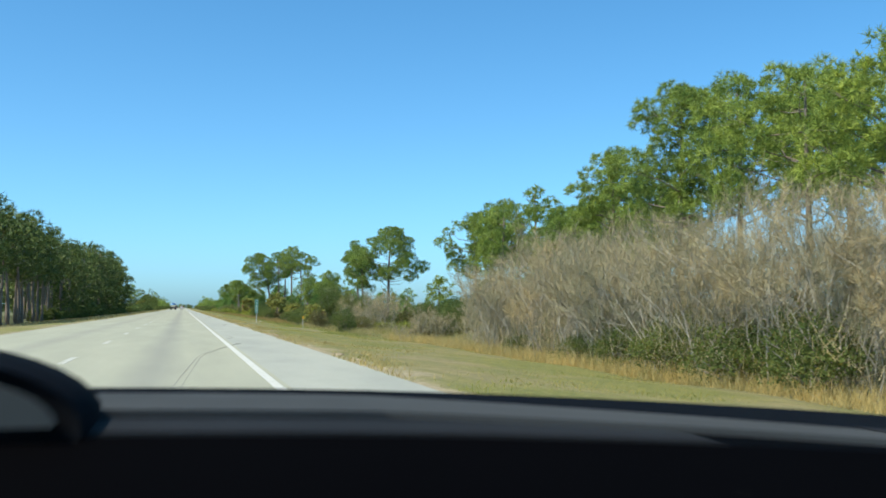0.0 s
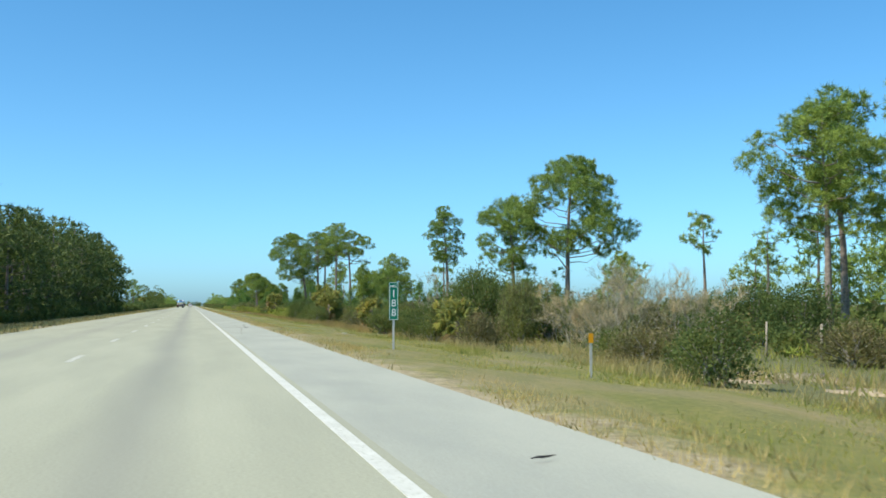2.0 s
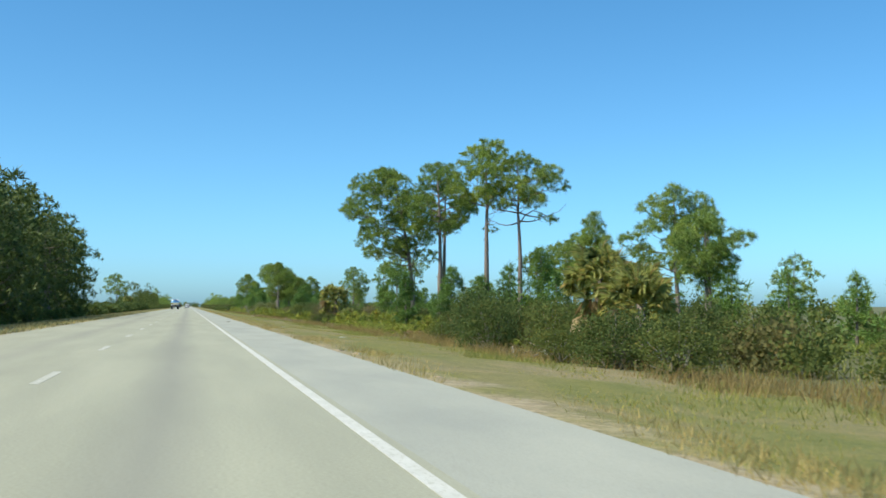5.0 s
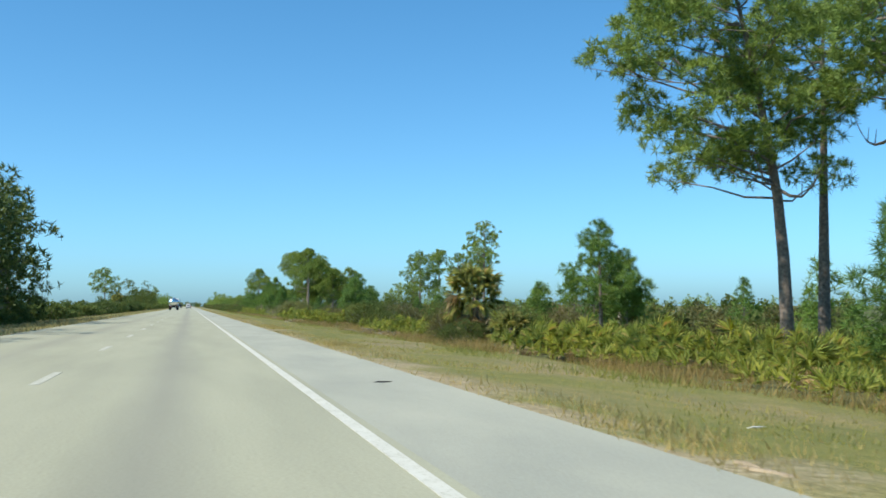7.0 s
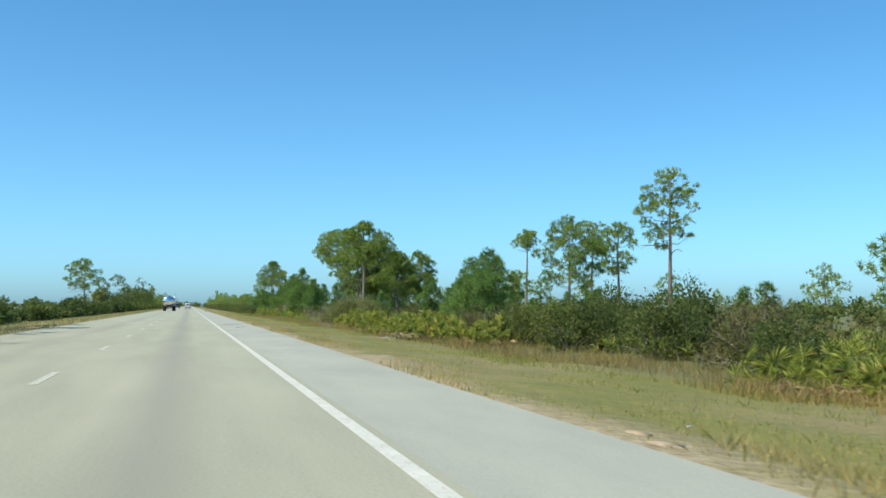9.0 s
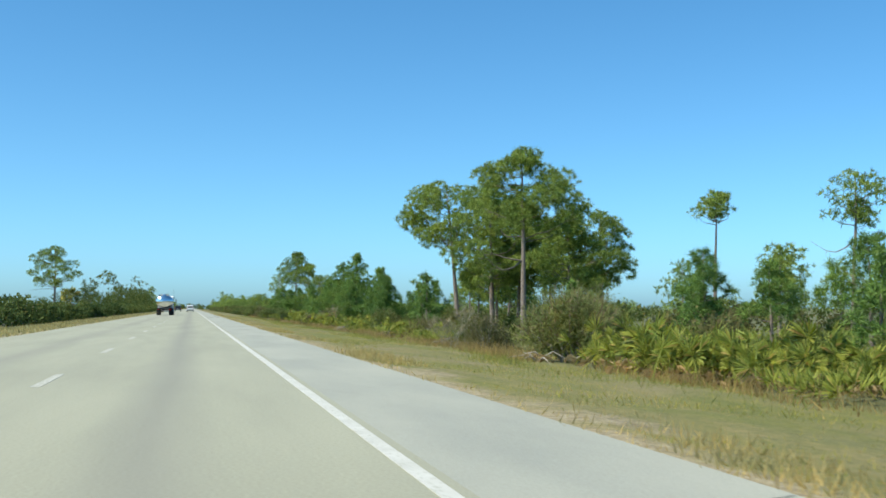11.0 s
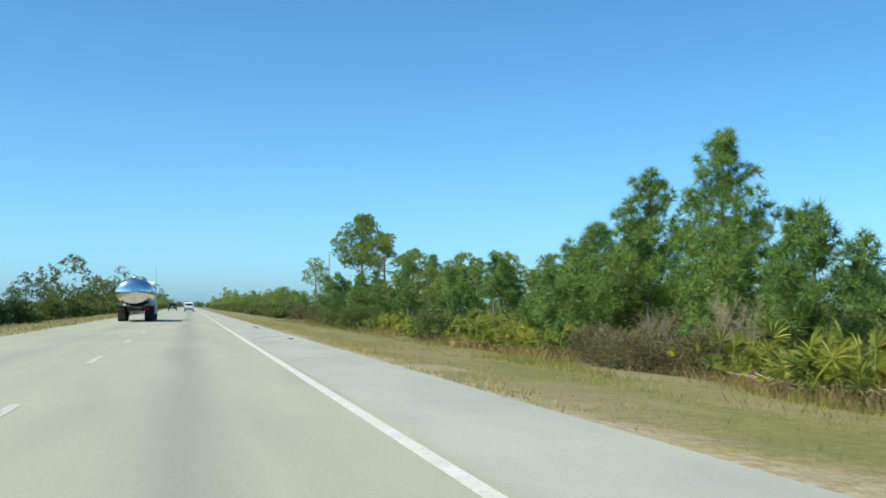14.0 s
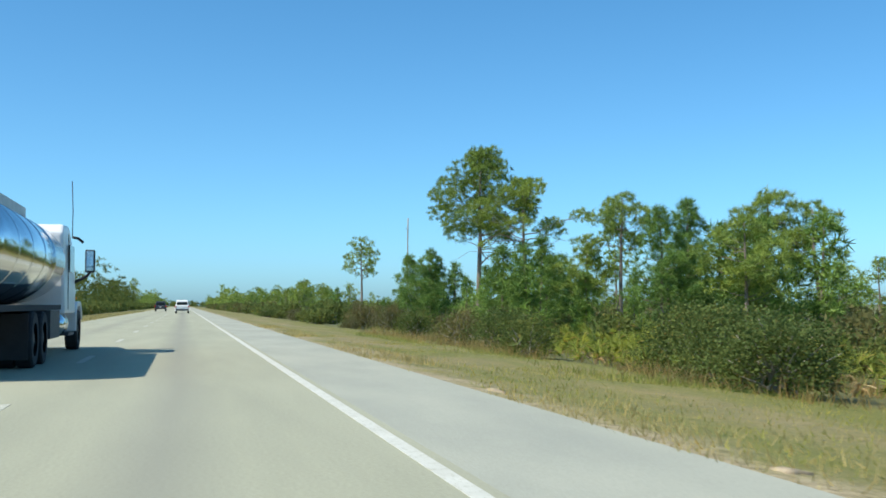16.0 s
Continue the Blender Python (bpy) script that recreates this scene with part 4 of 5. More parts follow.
palmettos(15.5, 19.5, 226, 256, 46, 1.15)
palmettos(13.8, 17.0, 246, 262, 26, 1.2)
palmettos(13.0, 16.0, 282, 300, 26, 1.0)
palmettos(11.5, 16.0, 328, 346, 36, 1.2)
palmettos(18.0, 23.5, 270, 284, 15, 1.2)
palmettos(13.5, 18.0, 346, 372, 40, 1.2)
palmettos(13.5, 15.5, 364, 374, 12, 1.3)
palmettos(14.2, 16.5, 396, 420, 16, 1.0)
palmettos(12.8, 16.0, 424, 446, 26, 1.1)
palmettos(12.2, 15.2, 446, 454, 12, 1.15)
palmettos(12.6, 14.6, 466, 477, 9, 1.1)
palmettos(12.0, 16.5, 482, 503, 30, 1.15)
palmettos(13.0, 17.0, 505, 532, 22, 1.1)
palmettos(15.0, 18.0, 150, 200, 6, 1.1)
palmettos(14.0, 18.0, 480, 492, 10, 1.2)
palmettos(12.0, 15.2, 473, 480, 12, 1.35)


ROUGHFAN = []
for k in range(3):
    q = np.random.default_rng(860 + k)
    g = Geo()
    for _ in range(9):
        a, el = q.uniform(0, 6.28), q.uniform(0.4, 1.3)
        d = np.array([math.cos(a) * math.cos(el), math.sin(a) * math.cos(el), math.sin(el)])
        p = q.normal(size=3) * np.array([0.3, 0.3, 0]) + d * 0.45
        n = 10
        w = unit(q, n) * 0.85 + d
        spikes(g, np.repeat(p[None], n, axis=0), w / np.linalg.norm(w, axis=1)[:, None], q.uniform(0.3, 0.5, n), np.full(n, 0.06), q)
    ROUGHFAN.append((g.mesh("rough_palmetto", PALMETTO),))
q = np.random.default_rng(88)
spots = [(q.uniform(17, 42), q.uniform(225, 420), q.uniform(0.8, 1.3), q.uniform(0, 6), q.integers(3)) for _ in range(620)]
spots += [(q.uniform(16, 30), q.uniform(420, 560), q.uniform(0.8, 1.3), q.uniform(0, 6), q.integers(3)) for _ in range(220)]
spots += [(q.uniform(18, 40), q.uniform(90, 225), q.uniform(0.8, 1.3), q.uniform(0, 6), q.integers(3)) for _ in range(260)]
spots += [(q.uniform(13.2, 18.5), q.uniform(*span), q.uniform(0.8, 1.25), q.uniform(0, 6), q.integers(3)) for span in ((228, 262), (282, 300), (330, 374), (396, 420), (424, 440), (446, 453), (482, 503), (512, 532)) for _ in range(int((span[1] - span[0]) * 2.2))]
joined("palmetto_field", "yellow-green palmetto scrub among the pines", spots, ROUGHFAN, (PALMETTO,))


def cabbage_palm(x, y, height, seed, skirt=14, full=1.0):
    r = np.random.default_rng(seed)
    e = thing("cabbage_palm", (x, y, ground_z(x)), "shaggy cabbage palm with a skirt of dead fronds", "palm tree", "cabbage palms")
    wide = Matrix.Scale((0.9 + 0.12 * (height - 1.3)) * full, 4)
    g = Geo()
    g.tube([(0, 0, -0.3), (0.05, 0, height * 0.5), (0, 0.05, height)], [0.22, 0.2, 0.17], 9)
    part("trunk", g.mesh("trunk", BARK, True), e)
    for k in range(78):
        f = part("frond", BIGFAN[k % 4], e)
        f.matrix_basis = Matrix.Translation((0, 0, height - 0.1 + r.uniform(-0.25, 0.15))) @ aim(k * 2.39996 + r.normal() * 0.2, r.uniform(-0.55, 1.35), r.uniform(-1.3, 1.3)) @ wide @ Matrix.Scale(r.uniform(0.75, 1.15), 4)
    for k in range(skirt // 12):
        f = part("dead_frond", BIGDRY[k % 3], e, "brown hanging dead frond")
        f.matrix_basis = Matrix.Translation((0, 0, height - 0.1)) @ aim(r.uniform(0, 6.28), r.uniform(-0.2, 1.3), r.normal() * 0.8) @ wide
    for k in range(skirt + 8):
        f = part("dead_frond", BIGDRY[k % 3], e, "brown hanging dead frond")
        f.matrix_basis = Matrix.Translation((0, 0, height - r.uniform(0.15, 0.3 + 0.28 * height))) @ aim(k * 2.39996 + r.normal() * 0.3, r.uniform(-1.3, -0.6), r.normal() * 0.4) @ wide


cabbage_palm(13.8, 116.8, 1.3, 1)
cabbage_palm(14.0, 120.6, 1.3, 2)
cabbage_palm(15.0, 152.9, 1.7, 3)
cabbage_palm(16.0, 189.8, 2.2, 4)
cabbage_palm(15.8, 193.3, 3.2, 5, 20)
cabbage_palm(16.6, 191.8, 2.6, 6, 16)
cabbage_palm(16.0, 274.6, 2.75, 7, 36, 1.26)
cabbage_palm(16.8, 270.4, 0.9, 8, 6)
cabbage_palm(-19.0, 520.0, 3.6, 10, 10)


# ---- grass ----
def grass(name, label, count, xs, ys, mat, low, high, width, seed, keep=None):
    r = np.random.default_rng(seed)
    x = xs[0] + (xs[1] - xs[0]) * r.uniform(0, 1, count)
    y = r.uniform(ys[0], ys[1], count)
    if keep:
        patch = np.sin(x * 1.3 + 2 * np.sin(y * 0.21)) + np.sin(y * 0.37 + 1.7 * np.sin(x * 0.8)) + r.normal(size=count) * 0.6
        x, y = x[patch > keep], y[patch > keep]
    z = np.interp(x, (-16, -6.9, 3.55, 14, 60), (-0.7, -0.02, -0.02, -1.0, -1.0)) - 0.04
    n = len(x)
    d = np.stack([r.normal(size=n) * 0.45, r.normal(size=n) * 0.45, np.ones(n)], 1)
    d /= np.linalg.norm(d, axis=1)[:, None]
    g = Geo()
    spikes(g, np.stack([x, y, z], 1), d, r.uniform(low, high, n), r.uniform(0.6, 1.4, n) * width, r)
    tagged(new(name, g.mesh(name, mat)), label, "grass", kind="stuff")


grass("verge_grass", "short green and straw grass on the verge", 120000, (3.9, 14.5), (8, 540), GRASS, 0.04, 0.13, 0.016, 51)
grass("verge_straw", "short straw-coloured dead grass on the verge", 90000, (4.2, 13.5), (8, 540), DRYGRASS, 0.03, 0.12, 0.014, 58, -0.4)
grass("edge_grass", "dry tan grass along the pavement edge", 110000, (3.5, 5.2), (8, 560), DRYGRASS, 0.06, 0.22, 0.018, 52, 0.05)
grass("tall_dry_grass", "tall tan dry grass before the scrub", 120000, (11.0, 16.5), (122, 560), BROOM, 0.2, 0.75, 0.022, 53, 0.1)
grass("weedy_grass", "ankle-high olive and tan weeds on the verge", 110000, (8.8, 14.0), (60, 560), GRASS, 0.1, 0.34, 0.02, 59, 0.35)
grass("gap_grass", "tall tan dry grass round the dirt gap", 26000, (11.5, 19.0), (66, 122), DRYGRASS, 0.2, 0.7, 0.022, 57, 0.5)
grass("thicket_grass", "tan dry grass at the foot of the thicket", 16000, (13.0, 15.4), (14, 72), DRYGRASS, 0.25, 0.75, 0.018, 56)
grass("scrub_grass", "rough grass among the scrub", 45000, (14.5, 40.0), (60, 600), GRASS, 0.25, 0.6, 0.06, 54)
grass("median_grass", "straw-coloured grass across the highway", 36000, (-17.0, -6.8), (100, 700), DRYGRASS, 0.12, 0.32, 0.07, 55)


# ---- roadside signs ----
def letters(text, size, mat, name):
    c = bpy.data.curves.new(name, "FONT")
    c.body, c.size, c.align_x, c.align_y, c.extrude = text, size, "CENTER", "CENTER", 0.002
    c.materials.append(mat)
    tmp = bpy.data.objects.new(name, c)
    scene.collection.objects.link(tmp)
    me = bpy.data.meshes.new_from_object(tmp.evaluated_get(bpy.context.evaluated_depsgraph_get()))
    bpy.data.objects.remove(tmp)
    return me


def mile_marker(x, y):
    g0 = ground_z(x)
    e = thing("mile_marker", (x, y, g0), "green mile marker sign reading 188 on a steel post", "road sign")
    g = Geo()
    g.box(-0.03, -0.012, -0.4, 0.03, 0.012, 2.0)
    part("post", g.mesh("post", STEEL), e, "thin galvanised post")
    h, w = 1.16, 0.285
    bottom = 0.92
    g = Geo()
    g.box(-w / 2, -0.03, bottom, w / 2, -0.014, bottom + h)
    panel = part("panel", g.mesh("panel", SIGNGREEN), e, "green reflective panel")
    g = Geo()
    b, lip = 0.012, 0.01
    for x0, x1, z0, z1 in ((-w / 2 + lip, w / 2 - lip, bottom + lip, bottom + lip + b), (-w / 2 + lip, w / 2 - lip, bottom + h - lip - b, bottom + h - lip), (-w / 2 + lip, -w / 2 + lip + b, bottom + lip + b, bottom + h - lip - b), (w / 2 - lip - b, w / 2 - lip, bottom + lip + b, bottom + h - lip - b)):
        g.box(x0, -0.036, z0, x1, -0.031, z1)
    part("border", g.mesh("border", SIGNWHITE), panel, "white border")
    for text, size, z in (("MILE", 0.105, h - 0.13), ("1", 0.31, h - 0.36), ("8", 0.31, h - 0.65), ("8", 0.31, h - 0.94)):
        t = part("lettering", letters(text, size, SIGNWHITE, "lettering"), panel, "white sign lettering")
        t.matrix_basis = pose(0, -0.035, bottom + z, 90, 0, 0)


def delineator(x, y):
    e = thing("delineator", (x, y, ground_z(x)), "thin roadside delineator post with an amber reflector", "marker post")
    g = Geo()
    g.box(-0.03, -0.012, -0.3, 0.03, 0.012, 0.95)
    part("post", g.mesh("post", STEEL), e)
    g = Geo()
    g.box(-0.055, -0.03, 0.78, 0.055, -0.013, 1.0)
    part("reflector", g.mesh("reflector", AMBER), e, "amber reflector plate")


mile_marker(6.25, 94.2)
delineator(9.2, 85.0)


def fence_post(x, y, height, lean, mat, label):
    e = thing("fence_post", (x, y, ground_z(x)), label, "post", "posts by the dirt gap")
    g = Geo()
    g.tube([(0, 0, -0.3), (lean * 0.5, 0, height * 0.5), (lean, 0, height)], [0.05, 0.05, 0.045], 7)
    part("post", g.mesh("post", mat, True), e)


fence_post(27.5, 107.2, 1.1, 0.08, SIGNWHITE, "leaning white marker post")
for k in range(6):
    fence_post(22.0 + 0.6 * k, 92.0 + 5 * k, 1.4, 0.03, WOODPOST, "weathered wooden fence post")


# ---- vehicles ----
def wheel_meshes(radius, width):
    t, m = Geo(), Geo()
    w = np.arange(20) * 2 * np.pi / 20
    rings = []
    for x, k in ((-width / 2, 0.6), (-width / 2, 0.94), (-width * 0.38, 1.0), (width * 0.38, 1.0), (width / 2, 0.94), (width / 2, 0.6)):
        rings.append(np.stack([np.full(20, x), np.cos(w) * radius * k, np.sin(w) * radius * k], 1))
    q = [(i * 20 + j, i * 20 + (j + 1) % 20, (i + 1) * 20 + (j + 1) % 20, (i + 1) * 20 + j) for i in range(5) for j in range(20)]
    t.add(np.concatenate(rings), q)
    m.tube([(-width * 0.4, 0, 0), (width * 0.3, 0, 0)], [radius * 0.6, radius * 0.6], 20)
    m.tube([(width * 0.3, 0, 0), (width * 0.42, 0, 0)], [radius * 0.25, radius * 0.2], 12)
    return t.mesh("tyre", BLACK), m.mesh("rim", GREYMETAL)


def add_wheel(parent, meshes, x, y, z, flip=False):
    w = new("wheel")
    w.parent = parent
    w.matrix_basis = pose(x, y, z, 0, 0, 180 if flip else 0)
    part("tyre", meshes[0], w)
    part("rim", meshes[1], w, "steel rim")


def profile_body(name, outline, half, mat, bevel=0.06, inset=0.0, top=None):
    """A body from its side outline (y, z), pulled in towards the roof by inset above the height top."""
    g = Geo()
    k = len(outline)
    v = []
    for side in (-1, 1):
        for y, z in outline:
            h = half - (inset if top is not None and z > top else 0.0)
            v.append((side * h, y, z))
    f = [tuple(range(k)), tuple(range(2 * k - 1, k - 1, -1))] + [(i, i + k, (i + 1) % k + k, (i + 1) % k) for i in range(k)]
    g.add(v, f)
    me = g.mesh(name, mat)
    b = bmesh.new()
    b.from_mesh(me)
    bmesh.ops.recalc_face_normals(b, faces=b.faces)
    bmesh.ops.bevel(b, geom=b.edges[:], offset=bevel, segments=2, affect="EDGES", profile=0.6)
    b.to_mesh(me)
    b.free()
    return me


def box_mesh(name, mat, *boxes):
    g = Geo()
    for b in boxes:
        g.box(*b)
    return g.mesh(name, mat)


def tube_mesh(name, mat, points, radius, sides=10):
    g = Geo()
    g.tube(points, [radius] * len(points), sides)
    return g.mesh(name, mat, True)


def tanker(x, y):
    """A tank truck; y is the steering axle, x its middle line."""
    e = thing("tank_truck", (x, y, 0), "white tank truck with a polished steel tank in the passing lane", "truck")
    e.matrix_basis = pose(x, y, 0) @ Matrix.Diagonal((1, 1, 0.975, 1))
    w = wheel_meshes(0.52, 0.3)
    for side in (-1, 1):
        add_wheel(e, w, side * 1.08, 0, 0.52, side < 0)
        for yy in (-8.4, -7.05):
            add_wheel(e, w, side * 1.08, yy, 0.52, side < 0)
            add_wheel(e, w, side * 0.76, yy, 0.52, side < 0)
    part("chassis", box_mesh("chassis", GREYMETAL, (-0.45, -11.6, 0.75, -0.3, 1.0, 1.02), (0.3, -11.6, 0.75, 0.45, 1.0, 1.02), (-0.45, -11.3, 0.8, 0.45, -11.1, 1.0), (-0.45, -3.0, 0.8, 0.45, -2.8, 1.0)), e, "dark steel chassis rails")
    g = Geo()
    ys = (-12.45, -12.4, -12.2, -11.95, -3.62, -3.5, -3.38, -3.34)
    rs = (0.05, 0.55, 0.9, 1.02, 1.02, 0.98, 0.8, 0.05)
    wv = np.arange(40) * 2 * np.pi / 40
    rings = [np.stack([np.cos(wv) * q * 1.22, np.full(40, yy), 2.14 + np.sin(wv) * q * 0.96], 1) for yy, q in zip(ys, rs)]
    g.add(np.concatenate(rings), [(i * 40 + j, i * 40 + (j + 1) % 40, (i + 1) * 40 + (j + 1) % 40, (i + 1) * 40 + j) for i in range(7) for j in range(40)])
    tank = part("tank", g.mesh("tank", TANK, True), e, "polished steel tank")
    for yy in (-10.6, -8.9, -7.2, -5.5):
        g = Geo()
        ring = [np.stack([np.cos(wv) * q * 1.22, np.full(40, yy + dy), 2.14 + np.sin(wv) * q * 0.96], 1) for dy, q in ((-0.03, 1.015), (-0.03, 1.032), (0.03, 1.032), (0.03, 1.015))]
        g.add(np.concatenate(ring), [(i * 40 + j, i * 40 + (j + 1) % 40, (i + 1) * 40 + (j + 1) % 40, (i + 1) * 40 + j) for i in range(3) for j in range(40)])
        part("tank_band", g.mesh("tank_band", CHROME, True), tank)
    part("catwalk", box_mesh("catwalk", STEEL, (0.3, -12.0, 3.0, 0.6, -5.2, 3.22), (-0.6, -12.0, 3.0, -0.3, -5.2, 3.22)), e, "grey spill rail along the tank top")
    for yy in (-10.2, -8.0, -6.2):
        part("hatch", tube_mesh("hatch", CHROME, [(0, yy, 3.05), (0, yy, 3.28)], 0.26, 16), tank, "round hatch")
    # Black covers both the dark frame and the shade under the tank.
    part("deck", box_mesh("deck", BLACK, (-1.15, -12.2, 1.05, 1.15, -3.5, 1.16)), e, "deck below the tank, blackened for frame and shade")
    for side in (-1, 1):
        x0, x1 = (0.72, 1.2) if side > 0 else (-1.2, -0.72)
        part("side_box", box_mesh("side_box", GREYMETAL, (x0, -5.9, 0.45, x1, -4.2, 1.04)), e, "dark tool box")
        part("fuel_tank", tube_mesh("fuel_tank", CHROME, [(side * 0.92, -3.9, 0.72), (side * 0.92, -2.5, 0.72)], 0.3, 16), e, "round fuel tank")
        part("mud_flap", box_mesh("mud_flap", BLACK, (x0, -9.12, 0.18, x1, -9.09, 1.0)), e)
        part("step", box_mesh("step", GREYMETAL, (x0, -2.3, 0.42, x1, -1.0, 0.5)), e)
    cab = [(-3.1, 0.95), (-3.1, 2.85), (-2.9, 3.05), (-1.75, 3.08), (-1.45, 2.95), (-0.75, 2.05), (-0.7, 0.95)]
    body = part("cab", profile_body("cab", cab, 1.2, WHITEPAINT, 0.07, 0.07, 2.2), e, "white cab")
    part("windscreen", box_mesh("windscreen", GLASS, (-1.0, -1.12, 2.02, 1.0, -1.08, 2.75)), body)
    for side in (-1, 1):
        x0, x1 = (1.19, 1.215) if side > 0 else (-1.215, -1.19)
        part("side_window", box_mesh("side_window", GLASS, (x0, -2.3, 1.95, x1, -1.25, 2.6)), body, "dark side window")
        part("door_seam", box_mesh("door_seam", GREYMETAL, (x0, -2.5, 1.05, x1 - 0.008 * (side > 0), -2.47, 2.85)), body)
        mirror = part("mirror", profile_body("mirror", [(-0.55, 1.98), (-0.57, 2.3), (-0.55, 2.58), (-0.4, 2.56), (-0.36, 2.3), (-0.4, 2.0)], 0.12, BLACK, 0.035), e, "tall rounded black mirror")
        mirror.location.x = side * 1.52
        part("mirror_glass", box_mesh("mirror_glass", CHROME, (-0.085, -0.578, 2.14, 0.085, -0.565, 2.54), (-0.085, -0.578, 2.03, 0.085, -0.565, 2.12)), mirror, "bright mirror glass")
        part("mirror_arm", tube_mesh("mirror_arm", BLACK, [(side * 1.17, -0.9, 1.72), (side * 1.3, -0.65, 1.8), (side * 1.45, -0.5, 1.9), (side * 1.53, -0.46, 2.03)], 0.04, 8), e)
        part("grab_mirror", tube_mesh("grab_mirror", BLACK, [(side * 1.15, -1.0, 2.86), (side * 1.26, -0.9, 2.84), (side * 1.38, -0.85, 2.74)], 0.035, 8), e, "small black visor mirror")
        part("fender", profile_body("fender", [(-0.75, 0.5), (-0.75, 1.05), (-0.45, 1.25), (0.45, 1.25), (0.85, 1.0), (0.85, 0.75), (0.6, 0.95), (0.35, 1.12), (-0.35, 1.12), (-0.6, 0.95), (-0.65, 0.5)], 0.2, WHITEPAINT, 0.02), e, "white wheel arch").location.x = side * 1.03
        part("marker_lamp", box_mesh("marker_lamp", AMBERLAMP, (x0, -0.62, 1.3, x1 + 0.01 * side, -0.5, 1.36)), e, "amber marker lamp")
    part("hood", profile_body("hood", [(-0.75, 0.8), (-0.75, 1.95), (0.2, 1.82), (1.15, 1.55), (1.3, 1.3), (1.3, 0.8)], 0.85, WHITEPAINT, 0.1), e, "white sloping hood")
    part("bumper", box_mesh("bumper", CHROME, (-1.15, 1.3, 0.45, 1.15, 1.48, 0.8)), e)
    part("antenna", tube_mesh("antenna", BLACK, [(1.16, -1.3, 2.85), (1.17, -1.3, 3.5), (1.14, -1.3, 4.25)], 0.011, 5), e, "thin whip antenna")
    part("exhaust_stack", tube_mesh("exhaust_stack", CHROME, [(-0.95, -3.22, 0.9), (-0.95, -3.22, 3.3)], 0.07, 12), e)
    part("rear_light_bar", box_mesh("rear_light_bar", REDLAMP, (-1.0, -11.72, 0.85, -0.7, -11.66, 0.95), (0.7, -11.72, 0.85, 1.0, -11.66, 0.95)), e, "red rear lamps")
    return e


tanker(-4.02, 517.3)


def car(x, y, mat, label, outline, glasshouse, name="suv", half=0.92):
    e = thing(name, (x, y, 0), label, "car")
    w = wheel_meshes(0.36, 0.22)
    for side in (-1, 1):
        for yy in (-1.4, 1.4):
            add_wheel(e, w, side * (half - 0.12), yy, 0.36, side < 0)
    body = part("body", profile_body("body", outline, half, mat, 0.1, 0.0), e)
    cabin = part("cabin", profile_body("cabin", glasshouse, half - 0.08, mat, 0.08, 0.12, 1.5), e)
    ys, zs = [p[0] for p in glasshouse], [p[1] for p in glasshouse]
    y0 = min(ys)
    part("rear_window", box_mesh("rear_window", GLASS, (-half + 0.24, y0 - 0.02, 1.12, half - 0.24, y0 + 0.1, 1.52)), cabin, "dark rear window")
    for side in (-1, 1):
        x0, x1 = (half - 0.1, half - 0.06) if side > 0 else (-half + 0.06, -half + 0.1)
        part("side_window", box_mesh("side_window", GLASS, (x0, y0 + 0.4, 1.12, x1, y0 + 2.2, 1.48)), cabin, "dark side window")
        part("tail_lamp", box_mesh("tail_lamp", REDLAMP, (side * half - 0.1 - 0.06 * side, min(p[0] for p in outline) - 0.02, 0.8, side * half + 0.1 - 0.06 * side, min(p[0] for p in outline) + 0.08, 1.05)), e, "red tail lamp")
    part("bumper", box_mesh("bumper", GREYMETAL, (-half + 0.1, min(p[0] for p in outline) - 0.07, 0.4, half - 0.1, min(p[0] for p in outline) + 0.05, 0.6)), e, "dark bumper")
    part("number_plate", box_mesh("number_plate", SIGNWHITE, (-0.16, min(p[0] for p in outline) - 0.03, 0.72, 0.16, min(p[0] for p in outline) + 0.01, 0.86)), e)
    return e


SUV = [(-2.2, 0.32), (-2.25, 1.05), (-2.1, 1.15), (0.9, 1.1), (2.1, 0.95), (2.3, 0.7), (2.25, 0.32)]
SUVTOP = [(-2.15, 1.08), (-1.95, 1.72), (-1.6, 1.8), (0.2, 1.78), (1.05, 1.08)]
car(-0.42, 640.0, WHITEPAINT, "pale silver-white sport utility vehicle on the highway", SUV, SUVTOP)
car(-0.3, 705.0, DARKPAINT, "dark sedan further along the highway lane", SUV, [(-1.9, 1.05), (-1.2, 1.45), (0.2, 1.47), (1.1, 1.05)], "sedan")
PICK = [(-2.7, 0.4), (-2.7, 1.1), (-0.6, 1.1), (1.0, 1.12), (2.5, 1.0), (2.7, 0.75), (2.65, 0.4)]
car(-4.2, 690.0, DARKPAINT, "dark pickup truck in the passing lane", PICK, [(-0.75, 1.08), (-0.6, 1.8), (0.5, 1.82), (1.2, 1.1)], "pickup_truck", 0.98)


# ---- small things on and beside the road ----
TAR = plain("dark_rubber_mark", (0.235, 0.232, 0.185), 0.9, vary=0.3, scale=8.0)
LITTER = plain("white_litter", (0.75, 0.75, 0.73), 0.6, vary=0.1)
DEADWOOD = plain("bleached_dead_wood", (0.3, 0.265, 0.21), 0.9, vary=0.3, scale=10.0, relief=0.02)


